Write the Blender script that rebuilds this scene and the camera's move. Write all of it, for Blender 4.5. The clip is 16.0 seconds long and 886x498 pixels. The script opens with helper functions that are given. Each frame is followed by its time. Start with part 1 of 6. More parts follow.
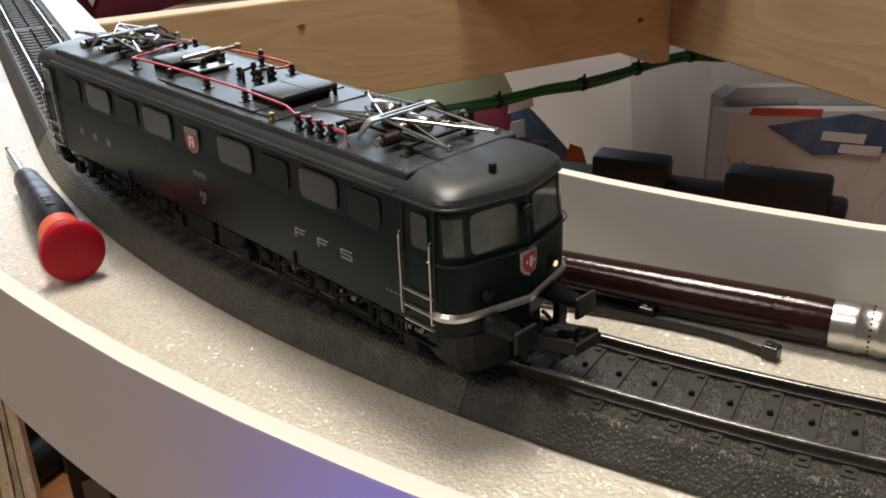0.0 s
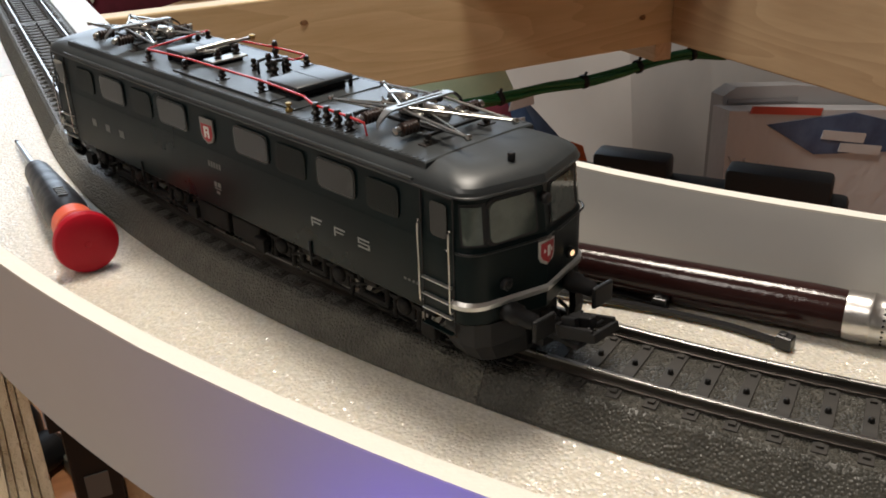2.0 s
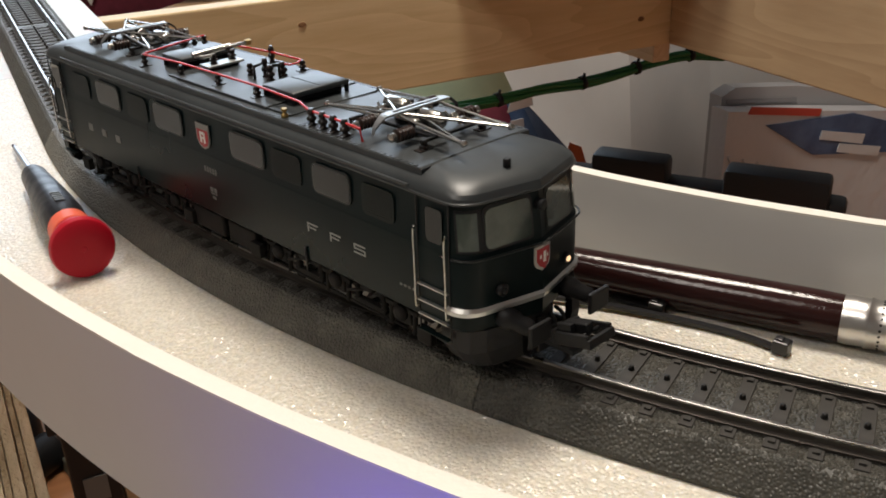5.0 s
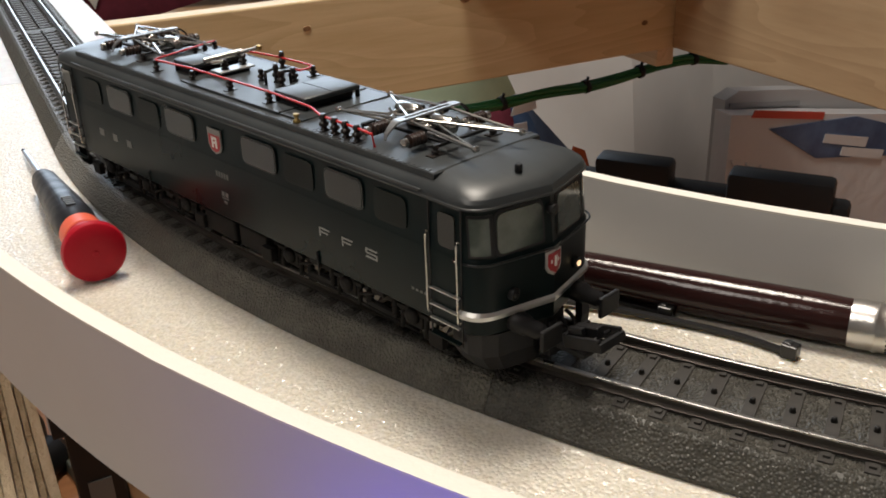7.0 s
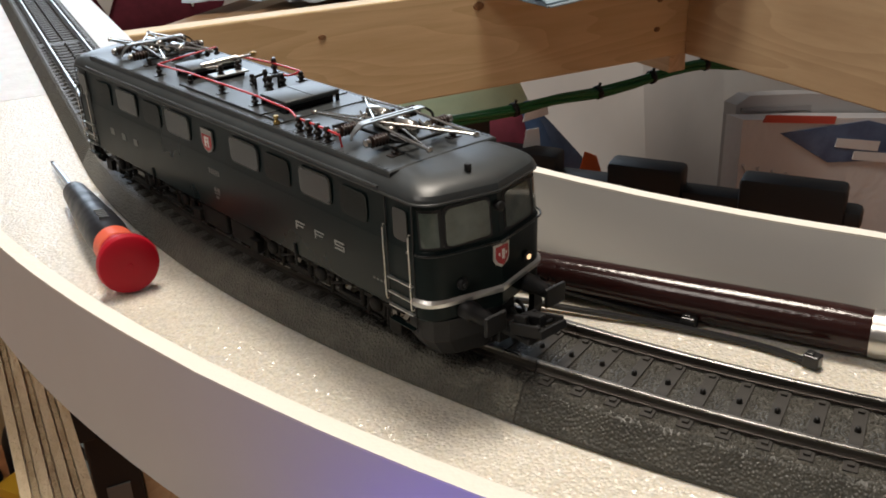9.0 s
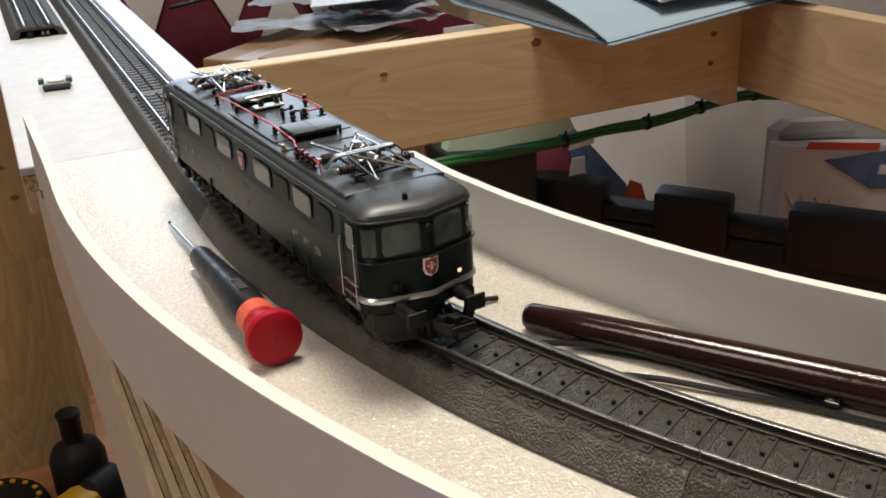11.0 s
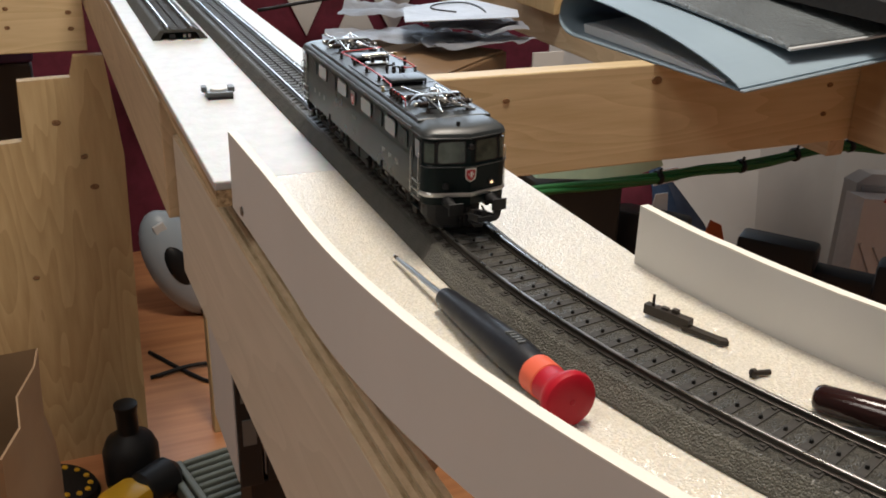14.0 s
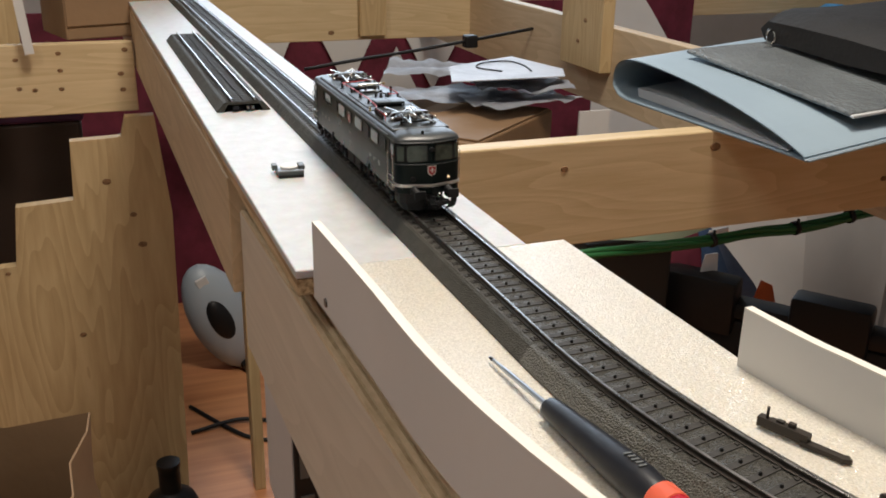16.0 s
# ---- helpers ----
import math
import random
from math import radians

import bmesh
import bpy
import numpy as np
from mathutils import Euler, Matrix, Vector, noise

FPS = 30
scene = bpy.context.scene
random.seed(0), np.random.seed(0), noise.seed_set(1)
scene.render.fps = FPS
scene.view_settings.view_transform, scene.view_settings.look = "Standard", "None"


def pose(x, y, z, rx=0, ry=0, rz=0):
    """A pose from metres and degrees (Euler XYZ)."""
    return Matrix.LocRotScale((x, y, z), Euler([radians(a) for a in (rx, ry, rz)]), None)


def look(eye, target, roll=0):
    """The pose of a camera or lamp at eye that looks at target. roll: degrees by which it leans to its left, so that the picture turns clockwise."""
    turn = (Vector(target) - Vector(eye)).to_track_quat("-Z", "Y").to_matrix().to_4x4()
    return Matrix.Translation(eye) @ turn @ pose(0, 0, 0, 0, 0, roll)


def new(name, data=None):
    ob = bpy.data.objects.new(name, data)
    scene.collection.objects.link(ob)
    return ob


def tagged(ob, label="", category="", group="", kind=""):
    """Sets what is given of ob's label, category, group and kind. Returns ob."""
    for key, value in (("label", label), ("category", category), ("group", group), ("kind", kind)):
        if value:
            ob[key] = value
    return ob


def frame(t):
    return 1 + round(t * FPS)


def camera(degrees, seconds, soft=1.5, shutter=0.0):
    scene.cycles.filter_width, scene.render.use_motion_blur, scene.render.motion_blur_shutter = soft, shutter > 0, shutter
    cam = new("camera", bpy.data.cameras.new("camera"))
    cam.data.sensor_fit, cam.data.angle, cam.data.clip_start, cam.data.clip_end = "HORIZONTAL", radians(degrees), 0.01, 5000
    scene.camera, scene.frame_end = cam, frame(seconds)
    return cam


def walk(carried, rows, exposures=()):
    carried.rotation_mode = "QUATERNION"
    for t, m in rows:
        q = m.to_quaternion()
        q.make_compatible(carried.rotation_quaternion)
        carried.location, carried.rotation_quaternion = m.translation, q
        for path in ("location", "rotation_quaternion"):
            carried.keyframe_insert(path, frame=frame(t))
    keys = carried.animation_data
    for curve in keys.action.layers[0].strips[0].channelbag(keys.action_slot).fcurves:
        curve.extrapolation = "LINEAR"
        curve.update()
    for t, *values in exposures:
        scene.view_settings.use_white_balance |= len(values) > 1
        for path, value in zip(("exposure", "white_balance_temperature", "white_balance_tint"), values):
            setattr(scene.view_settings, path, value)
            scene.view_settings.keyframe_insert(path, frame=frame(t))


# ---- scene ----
# camera
cam = camera(49.97, 16.0, 1.8)
PATH = [
    (0, (-0.0362, -0.3526, 0.1105), (0.0856, -0.1109, -0.0188), -2.01),
    (0.5, (-0.0371, -0.352, 0.1089), (0.0857, -0.1107, -0.0204), -1.96),
    (1, (-0.0393, -0.3522, 0.1095), (0.0829, -0.1107, -0.02), -1.83),
    (1.5, (-0.0388, -0.352, 0.109), (0.0831, -0.1103, -0.0203), -1.88),
    (2, (-0.0403, -0.3522, 0.1093), (0.082, -0.1109, -0.0204), -1.81),
    (2.5, (-0.0392, -0.3521, 0.11), (0.083, -0.111, -0.0201), -1.90),
    (3, (-0.0376, -0.3517, 0.1096), (0.0854, -0.1109, -0.0202), -1.99),
    (3.5, (-0.0398, -0.3514, 0.1085), (0.083, -0.1106, -0.0215), -1.86),
    (4, (-0.0393, -0.3516, 0.1093), (0.0833, -0.1106, -0.0207), -1.85),
    (6.5, (-0.0406, -0.3521, 0.1104), (0.0819, -0.1103, -0.0183), -1.98),
    (7, (-0.0415, -0.3522, 0.111), (0.0806, -0.1102, -0.0176), -1.96),
    (7.5, (-0.0413, -0.3529, 0.1123), (0.0807, -0.1107, -0.0161), -2.04),
    (8, (-0.0415, -0.3525, 0.1116), (0.0803, -0.1102, -0.0168), -2.14),
    (10.3, (-0.0563, -0.3553, 0.1206), (0.0584, -0.1081, -0.005), -3.13),
    (10.5, (-0.0576, -0.354, 0.1212), (0.0565, -0.1064, -0.0041), -3.28),
    (11, (-0.0736, -0.3406, 0.1344), (0.0404, -0.0916, 0.0119), -2.68),
    (11.5, (-0.0964, -0.3286, 0.1383), (0.0177, -0.0791, 0.0169), -0.64),
    (12, (-0.1175, -0.3197, 0.1409), (-0.0051, -0.0695, 0.0196), 0.47),
    (12.5, (-0.1255, -0.3119, 0.1403), (-0.0131, -0.0614, 0.0196), 1.14),
    (13, (-0.1286, -0.3074, 0.1412), (-0.0168, -0.056, 0.0217), 1.48),
    (13.5, (-0.1342, -0.3034, 0.1419), (-0.024, -0.0512, 0.0226), 1.63),
    (14, (-0.1387, -0.2993, 0.1445), (-0.0302, -0.0461, 0.0257), 1.58),
    (14.5, (-0.142, -0.296, 0.1472), (-0.0344, -0.0416, 0.03), 1.54),
    (15, (-0.1467, -0.2922, 0.1524), (-0.0405, -0.0358, 0.0385), 1.26),
    (15.5, (-0.154, -0.2855, 0.157), (-0.0502, -0.0263, 0.0471), 1.17),
    (16, (-0.1561, -0.2767, 0.1597), (-0.0545, -0.0149, 0.0539), 1.06),
]
walk(cam, [(t, look(eye, target, roll)) for t, eye, target, roll in PATH])

# light: daylight through a wide window beyond the layout, and a warm ceiling lamp
world = bpy.data.worlds.new("world")
scene.world = world
world.use_nodes = True
world.node_tree.nodes["Background"].inputs[0].default_value = (0.75, 0.85, 1.0, 1)
world.node_tree.nodes["Background"].inputs[1].default_value = 0.3


def area_lamp(name, eye, target, sx, sy, power, color):
    data = bpy.data.lights.new(name, "AREA")
    data.shape, data.size, data.size_y, data.energy, data.color = "RECTANGLE", sx, sy, power, color
    ob = new(name, data)
    ob.matrix_world = look(eye, target)
    return tagged(ob, kind="structure")


area_lamp("ceiling_lamp_light", (0.22, 0.22, 1.50), (0.16, 0.12, 0.0), 0.45, 0.45, 29.5, (1.0, 0.90, 0.78))
area_lamp("window_light", (0.75, 3.35, 0.92), (0.15, 0.0, 0.0), 2.2, 1.2, 50, (0.70, 0.84, 1.0))
area_lamp("second_ceiling_lamp_light", (-0.95, -0.35, 1.50), (-0.2, -0.1, 0.0), 0.6, 0.6, 10.5, (1.0, 0.92, 0.84))

# ---- materials ----


def mat(name, color, rough=0.5, metal=0.0, spec=0.5):
    m = bpy.data.materials.new(name)
    m.use_nodes = True
    b = m.node_tree.nodes["Principled BSDF"]
    b.inputs["Base Color"].default_value = (*color, 1)
    b.inputs["Roughness"].default_value = rough
    b.inputs["Metallic"].default_value = metal
    b.inputs["Specular IOR Level"].default_value = spec
    return m


def node(m, kind, **values):
    n = m.node_tree.nodes.new(kind)
    for key, value in values.items():
        n.inputs[key.replace("_", " ")].default_value = value
    return n


def link(m, a, b):
    m.node_tree.links.new(a, b)


def coords(m, scale=(1, 1, 1)):
    c = m.node_tree.nodes.new("ShaderNodeTexCoord")
    p = node(m, "ShaderNodeMapping", Scale=scale)
    link(m, c.outputs["Object"], p.inputs["Vector"])
    return p.outputs[0]


def vary(m, scale, low, high, stretch=(1, 1, 1), detail=6, spread=(0.3, 0.7), distortion=0.0):
    """Base colour between two colours by noise."""
    n = node(m, "ShaderNodeTexNoise", Scale=scale, Detail=detail, Roughness=0.6, Distortion=distortion)
    link(m, coords(m, stretch), n.inputs["Vector"])
    r = m.node_tree.nodes.new("ShaderNodeValToRGB")
    r.color_ramp.elements[0].position, r.color_ramp.elements[1].position = spread
    r.color_ramp.elements[0].color, r.color_ramp.elements[1].color = (*low, 1), (*high, 1)
    link(m, n.outputs["Fac"], r.inputs["Fac"])
    link(m, r.outputs["Color"], m.node_tree.nodes["Principled BSDF"].inputs["Base Color"])
    return r


def relief(m, kind, scale, depth, strength=1.0, stretch=(1, 1, 1), detail=3):
    """Fine relief: 'noise' or 'cells'."""
    if kind in ("cells", "pebbles"):
        n = node(m, "ShaderNodeTexVoronoi", Scale=scale)
        out = n.outputs["Distance"]
        if kind == "pebbles":
            r = node(m, "ShaderNodeMapRange", From_Min=0.0, From_Max=0.75, To_Min=1.0, To_Max=0.0)
            link(m, out, r.inputs["Value"])
            out = r.outputs[0]
    else:
        n = node(m, "ShaderNodeTexNoise", Scale=scale, Detail=detail, Roughness=0.6)
        out = n.outputs["Fac"]
    link(m, coords(m, stretch), n.inputs["Vector"])
    b = node(m, "ShaderNodeBump", Strength=strength, Distance=depth)
    p = m.node_tree.nodes["Principled BSDF"]
    if p.inputs["Normal"].is_linked:
        link(m, p.inputs["Normal"].links[0].from_socket, b.inputs["Normal"])
    link(m, out, b.inputs["Height"])
    link(m, b.outputs[0], p.inputs["Normal"])
    return m


def glitter(m, scale, tilt, weight, rough):
    """A clear skin of small flat facets, each turned a little its own way."""
    n = node(m, "ShaderNodeTexVoronoi", Scale=scale)
    link(m, coords(m), n.inputs["Vector"])
    g = m.node_tree.nodes.new("ShaderNodeNewGeometry")
    p = m.node_tree.nodes["Principled BSDF"]
    a = m.node_tree.nodes.new("ShaderNodeVectorMath")
    a.operation = "MULTIPLY_ADD"
    a.inputs[1].default_value = (tilt, tilt, tilt)
    link(m, n.outputs["Color"], a.inputs[0])
    b = m.node_tree.nodes.new("ShaderNodeVectorMath")
    b.operation = "SUBTRACT"
    b.inputs[1].default_value = (tilt / 2, tilt / 2, tilt / 2)
    link(m, g.outputs["Normal"], b.inputs[0])
    link(m, b.outputs[0], a.inputs[2])
    c = m.node_tree.nodes.new("ShaderNodeVectorMath")
    c.operation = "NORMALIZE"
    link(m, a.outputs[0], c.inputs[0])
    link(m, c.outputs[0], p.inputs["Coat Normal"])
    p.inputs["Coat Weight"].default_value = weight
    p.inputs["Coat Roughness"].default_value = rough
    return m


def rough_vary(m, scale, low, high):
    n = node(m, "ShaderNodeTexNoise", Scale=scale, Detail=4)
    r = node(m, "ShaderNodeMapRange", From_Min=0.3, From_Max=0.7, To_Min=low, To_Max=high)
    link(m, coords(m), n.inputs["Vector"])
    link(m, n.outputs["Fac"], r.inputs["Value"])
    link(m, r.outputs[0], m.node_tree.nodes["Principled BSDF"].inputs["Roughness"])


def wood(name, low, high, stretch, rough=0.55):
    """Pine: wavy growth rings, drawn long along the axis that is stretched least, over a fine grain."""
    m = mat(name, high, rough)
    n = node(m, "ShaderNodeTexNoise", Scale=5.0, Detail=1.5, Roughness=0.45, Distortion=0.3)
    link(m, coords(m, stretch), n.inputs["Vector"])
    rings = m.node_tree.nodes.new("ShaderNodeMath")
    rings.operation = "MULTIPLY"
    rings.inputs[1].default_value = 16.0
    link(m, n.outputs["Fac"], rings.inputs[0])
    wave = m.node_tree.nodes.new("ShaderNodeMath")
    wave.operation = "FRACT"
    link(m, rings.outputs[0], wave.inputs[0])
    fine = node(m, "ShaderNodeTexNoise", Scale=40.0, Detail=6, Roughness=0.6)
    link(m, coords(m, stretch), fine.inputs["Vector"])
    mix = m.node_tree.nodes.new("ShaderNodeMath")
    mix.operation = "MULTIPLY_ADD"
    mix.inputs[1].default_value = 0.42
    link(m, wave.outputs[0], mix.inputs[0])
    link(m, fine.outputs["Fac"], mix.inputs[2])
    r = m.node_tree.nodes.new("ShaderNodeValToRGB")
    r.color_ramp.elements[0].position, r.color_ramp.elements[1].position = 0.40, 1.0
    r.color_ramp.elements[0].color, r.color_ramp.elements[1].color = (*high, 1), (*low, 1)
    link(m, mix.outputs[0], r.inputs["Fac"])
    link(m, r.outputs["Color"], m.node_tree.nodes["Principled BSDF"].inputs["Base Color"])
    relief(m, "noise", 90, 0.0006, 0.3, stretch)
    return m


FOAM = mat("foam", (0.65, 0.61, 0.53), 0.35)
vary(FOAM, 750, (0.56, 0.52, 0.44), (0.70, 0.665, 0.59), (1, 1, 1), 4, (0.3, 0.7))
relief(FOAM, "pebbles", 1100, 0.0006, 0.38)
glitter(FOAM, 1700, 1.1, 0.55, 0.16)
FOAM.node_tree.nodes["Principled BSDF"].inputs["Subsurface Weight"].default_value = 0.35
FOAM.node_tree.nodes["Principled BSDF"].inputs["Subsurface Radius"].default_value = (1.0, 0.8, 0.55)
FOAM.node_tree.nodes["Principled BSDF"].inputs["Subsurface Scale"].default_value = 0.004
FOAM_WHITE = mat("white_foam", (0.62, 0.62, 0.61), 0.5)
vary(FOAM_WHITE, 90, (0.45, 0.455, 0.46), (0.53, 0.535, 0.54), (1, 1, 1), 5, (0.3, 0.7))
relief(FOAM_WHITE, "noise", 300, 0.0006, 0.4)
FOAM_WHITE.node_tree.nodes["Principled BSDF"].inputs["Subsurface Weight"].default_value = 0.3
FOAM_WHITE.node_tree.nodes["Principled BSDF"].inputs["Subsurface Scale"].default_value = 0.004
STRIP = mat("white_board", (0.62, 0.61, 0.59), 0.6)
vary(STRIP, 6, (0.60, 0.59, 0.565), (0.67, 0.66, 0.64))
relief(STRIP, "noise", 160, 0.0002, 0.25)
STRIP_EDGE = mat("white_board_edge", (0.74, 0.71, 0.64), 0.6)
relief(STRIP_EDGE, "noise", 300, 0.0004, 0.6)
BED = mat("roadbed_plastic", (0.06, 0.056, 0.047), 0.38, 0.0, 0.45)
vary(BED, 160, (0.034, 0.033, 0.028), (0.062, 0.06, 0.051))
relief(BED, "pebbles", 1450, 0.0005, 0.75)
BED_FINE = mat("ballast_plastic", (0.07, 0.065, 0.055), 0.45)
vary(BED_FINE, 500, (0.040, 0.038, 0.032), (0.078, 0.074, 0.062))
relief(BED_FINE, "pebbles", 1500, 0.0006, 1.0)
BED_GREY = mat("grey_roadbed_plastic", (0.10, 0.095, 0.08), 0.42, 0.0, 0.4)
vary(BED_GREY, 200, (0.075, 0.072, 0.061), (0.125, 0.12, 0.10))
relief(BED_GREY, "pebbles", 1500, 0.0006, 1.0)
BED_DARK = mat("dark_roadbed_plastic", (0.035, 0.034, 0.031), 0.62, 0.0, 0.3)
vary(BED_DARK, 160, (0.034, 0.033, 0.028), (0.066, 0.063, 0.054))
relief(BED_DARK, "pebbles", 1700, 0.0005, 0.7)
SLEEPER = mat("sleeper_plastic", (0.035, 0.032, 0.029), 0.62, 0.0, 0.3)
vary(SLEEPER, 260, (0.024, 0.022, 0.020), (0.048, 0.044, 0.039))
RAIL = mat("nickel_rail", (0.36, 0.355, 0.345), 0.4, 1.0)
rough_vary(RAIL, 120, 0.22, 0.38)
RAIL_SIDE = mat("browned_rail_web", (0.06, 0.053, 0.046), 0.45, 0.7)
STUD = mat("contact_stud", (0.015, 0.014, 0.013), 0.4, 0.3)
GREEN = mat("dark_green_lacquer", (0.004, 0.009, 0.008), 0.4, 0.0, 0.14)
vary(GREEN, 60, (0.0025, 0.0066, 0.0072), (0.0048, 0.0112, 0.0118))
rough_vary(GREEN, 40, 0.26, 0.36)
VENT = mat("dark_vent_lacquer", (0.003, 0.007, 0.007), 0.42, 0.0, 0.2)
# Near-black, so the window rims carry the shade of their reveals as colour.
RIM = mat("rim_shade_and_rail_lacquer", (0.008, 0.010, 0.010), 0.35)
ROOF = mat("grey_roof_lacquer", (0.034, 0.039, 0.041), 0.36)
vary(ROOF, 70, (0.026, 0.030, 0.032), (0.042, 0.048, 0.051))
rough_vary(ROOF, 50, 0.34, 0.44)
BLACK = mat("black_plastic", (0.009, 0.009, 0.010), 0.5, 0.0, 0.3)
GEAR = mat("bogie_plastic", (0.010, 0.009, 0.009), 0.65, 0.0, 0.15)
vary(GEAR, 200, (0.006, 0.0055, 0.0055), (0.016, 0.0145, 0.0135))
SILVER = mat("silver_paint", (0.62, 0.62, 0.60), 0.3, 0.8)
CHROME = mat("bright_wire", (0.54, 0.525, 0.49), 0.22, 1.0)
HEAD = mat("collector_strip", (0.42, 0.43, 0.43), 0.38, 1.0)
STEEL = mat("wheel_steel", (0.20, 0.19, 0.18), 0.36, 1.0)
WHITE = mat("white_print", (0.75, 0.75, 0.72), 0.5)
DIM_WHITE = mat("worn_white_print", (0.11, 0.115, 0.11), 0.5)
SHIELD_RIM = mat("dull_shield_rim", (0.20, 0.20, 0.19), 0.4, 0.3)
RED = mat("red_print", (0.36, 0.022, 0.028), 0.45)
RED_WIRE = mat("red_lacquered_wire", (0.50, 0.02, 0.02), 0.35)
BROWN_RIB = mat("brown_ribbed_plastic", (0.030, 0.017, 0.013), 0.28)
INSULATOR = mat("brown_black_insulator", (0.018, 0.013, 0.011), 0.3)
LIT = mat("lit_lamp_lens", (0.7, 0.5, 0.3), 0.2)
LIT.node_tree.nodes["Principled BSDF"].inputs["Emission Color"].default_value = (1, 0.66, 0.36, 1)
LIT.node_tree.nodes["Principled BSDF"].inputs["Emission Strength"].default_value = 1.2
PANE = mat("milky_pane", (0.022, 0.022, 0.021), 0.06, 0.0, 0.6)
SCREEN_GLASS = mat("smoked_cab_glass", (0.045, 0.060, 0.052), 0.07)
vary(SCREEN_GLASS, 90, (0.028, 0.038, 0.033), (0.085, 0.105, 0.09))
PINE = wood("pine_along_x", (0.53, 0.395, 0.215), (0.64, 0.495, 0.295), (0.35, 3, 4))
PINE_Y = wood("pine_along_y", (0.49, 0.37, 0.23), (0.60, 0.47, 0.31), (4, 0.35, 3))
PINE_Z = wood("pine_along_z", (0.42, 0.295, 0.145), (0.54, 0.40, 0.215), (3, 4, 0.35))
PINE_SIDE = wood("brownish_pine_along_y", (0.38, 0.275, 0.165), (0.47, 0.355, 0.22), (4, 0.35, 3))
PLY_EDGE = mat("plywood_edge", (0.3, 0.2, 0.1), 0.75)
vary(PLY_EDGE, 60, (0.28, 0.18, 0.09), (0.66, 0.50, 0.30), (7, 0.25, 7), 6, (0.38, 0.62))
relief(PLY_EDGE, "noise", 240, 0.001, 0.9, (4, 0.5, 4))
KNOT = mat("wood_knot", (0.20, 0.10, 0.045), 0.6)
vary(KNOT, 300, (0.10, 0.045, 0.018), (0.30, 0.17, 0.08))
FLOOR = mat("laminate_floor", (0.55, 0.25, 0.11), 0.4)
vary(FLOOR, 10, (0.42, 0.17, 0.07), (0.62, 0.30, 0.14), (0.3, 4, 1))
PLASTER = mat("grey_white_plaster", (0.45, 0.45, 0.43), 0.8)
vary(PLASTER, 3, (0.40, 0.40, 0.38), (0.50, 0.50, 0.48))
relief(PLASTER, "noise", 60, 0.002, 0.3)

# ---- mesh helpers ----


def mesh_of(name, bm, *materials):
    bm.normal_update()
    me = bpy.data.meshes.new(name)
    bm.to_mesh(me)
    bm.free()
    for m in materials:
        me.materials.append(m)
    return me


def part(name, bm, material, parent, label="", smooth=False, sharp=40):
    """One mesh object under a thing or a part."""
    me = mesh_of(name, bm, *(material if isinstance(material, tuple) else (material,)))
    if smooth:
        me.shade_smooth()
        me.set_sharp_from_angle(angle=radians(sharp))
    ob = new(name, me)
    ob.parent = parent
    return tagged(ob, label)


def thing(name, label, category, at=None, group="", kind=""):
    """An empty at the thing's base."""
    ob = new(name)
    ob.empty_display_size = 0.01
    if at is not None:
        ob.matrix_world = at
    return tagged(ob, label, category, group, kind)


def add_box(bm, x0, x1, y0, y1, z0, z1, bevel=0.0, index=0, at=None):
    made = bmesh.ops.create_cube(bm, size=1)["verts"]
    for v in made:
        v.co = Vector(((x0 + x1) / 2 + v.co.x * (x1 - x0), (y0 + y1) / 2 + v.co.y * (y1 - y0), (z0 + z1) / 2 + v.co.z * (z1 - z0)))
    faces = list({f for v in made for f in v.link_faces})
    for f in faces:
        f.material_index = index
    if bevel:
        edges = list({e for v in made for e in v.link_edges})
        out = bmesh.ops.bevel(bm, geom=edges, offset=bevel, segments=2, affect="EDGES", profile=0.5)
        made = list({v for f in out["faces"] for v in f.verts} | {v for v in made if v.is_valid})
        for f in out["faces"]:
            f.material_index = index
    if at is not None:
        bmesh.ops.transform(bm, matrix=at, verts=made)
    return bm


def box(x0, x1, y0, y1, z0, z1, bevel=0.0):
    return add_box(bmesh.new(), x0, x1, y0, y1, z0, z1, bevel)


def add_lathe(bm, rings, m=None, sides=16, index=0):
    """Rings of (height, radius) turned about z, closed at both ends, laid by the pose m."""
    loops = []
    for h, r in rings:
        loops.append([bm.verts.new((r * math.cos(2 * math.pi * k / sides), r * math.sin(2 * math.pi * k / sides), h)) for k in range(sides)])
    for a, b in zip(loops, loops[1:]):
        for k in range(sides):
            f = bm.faces.new((a[k], a[(k + 1) % sides], b[(k + 1) % sides], b[k]))
            f.material_index, f.smooth = index, True
    bm.faces.new(loops[0][::-1]).material_index = index
    bm.faces.new(loops[-1]).material_index = index
    if m is not None:
        bmesh.ops.transform(bm, matrix=m, verts=[v for loop in loops for v in loop])
    return bm


def add_rod(bm, a, b, r, sides=8, index=0, r2=None):
    a, b = Vector(a), Vector(b)
    q = (b - a).to_track_quat("Z", "Y").to_matrix().to_4x4()
    return add_lathe(bm, [(0, r), ((b - a).length, r if r2 is None else r2)], Matrix.Translation(a) @ q, sides, index)


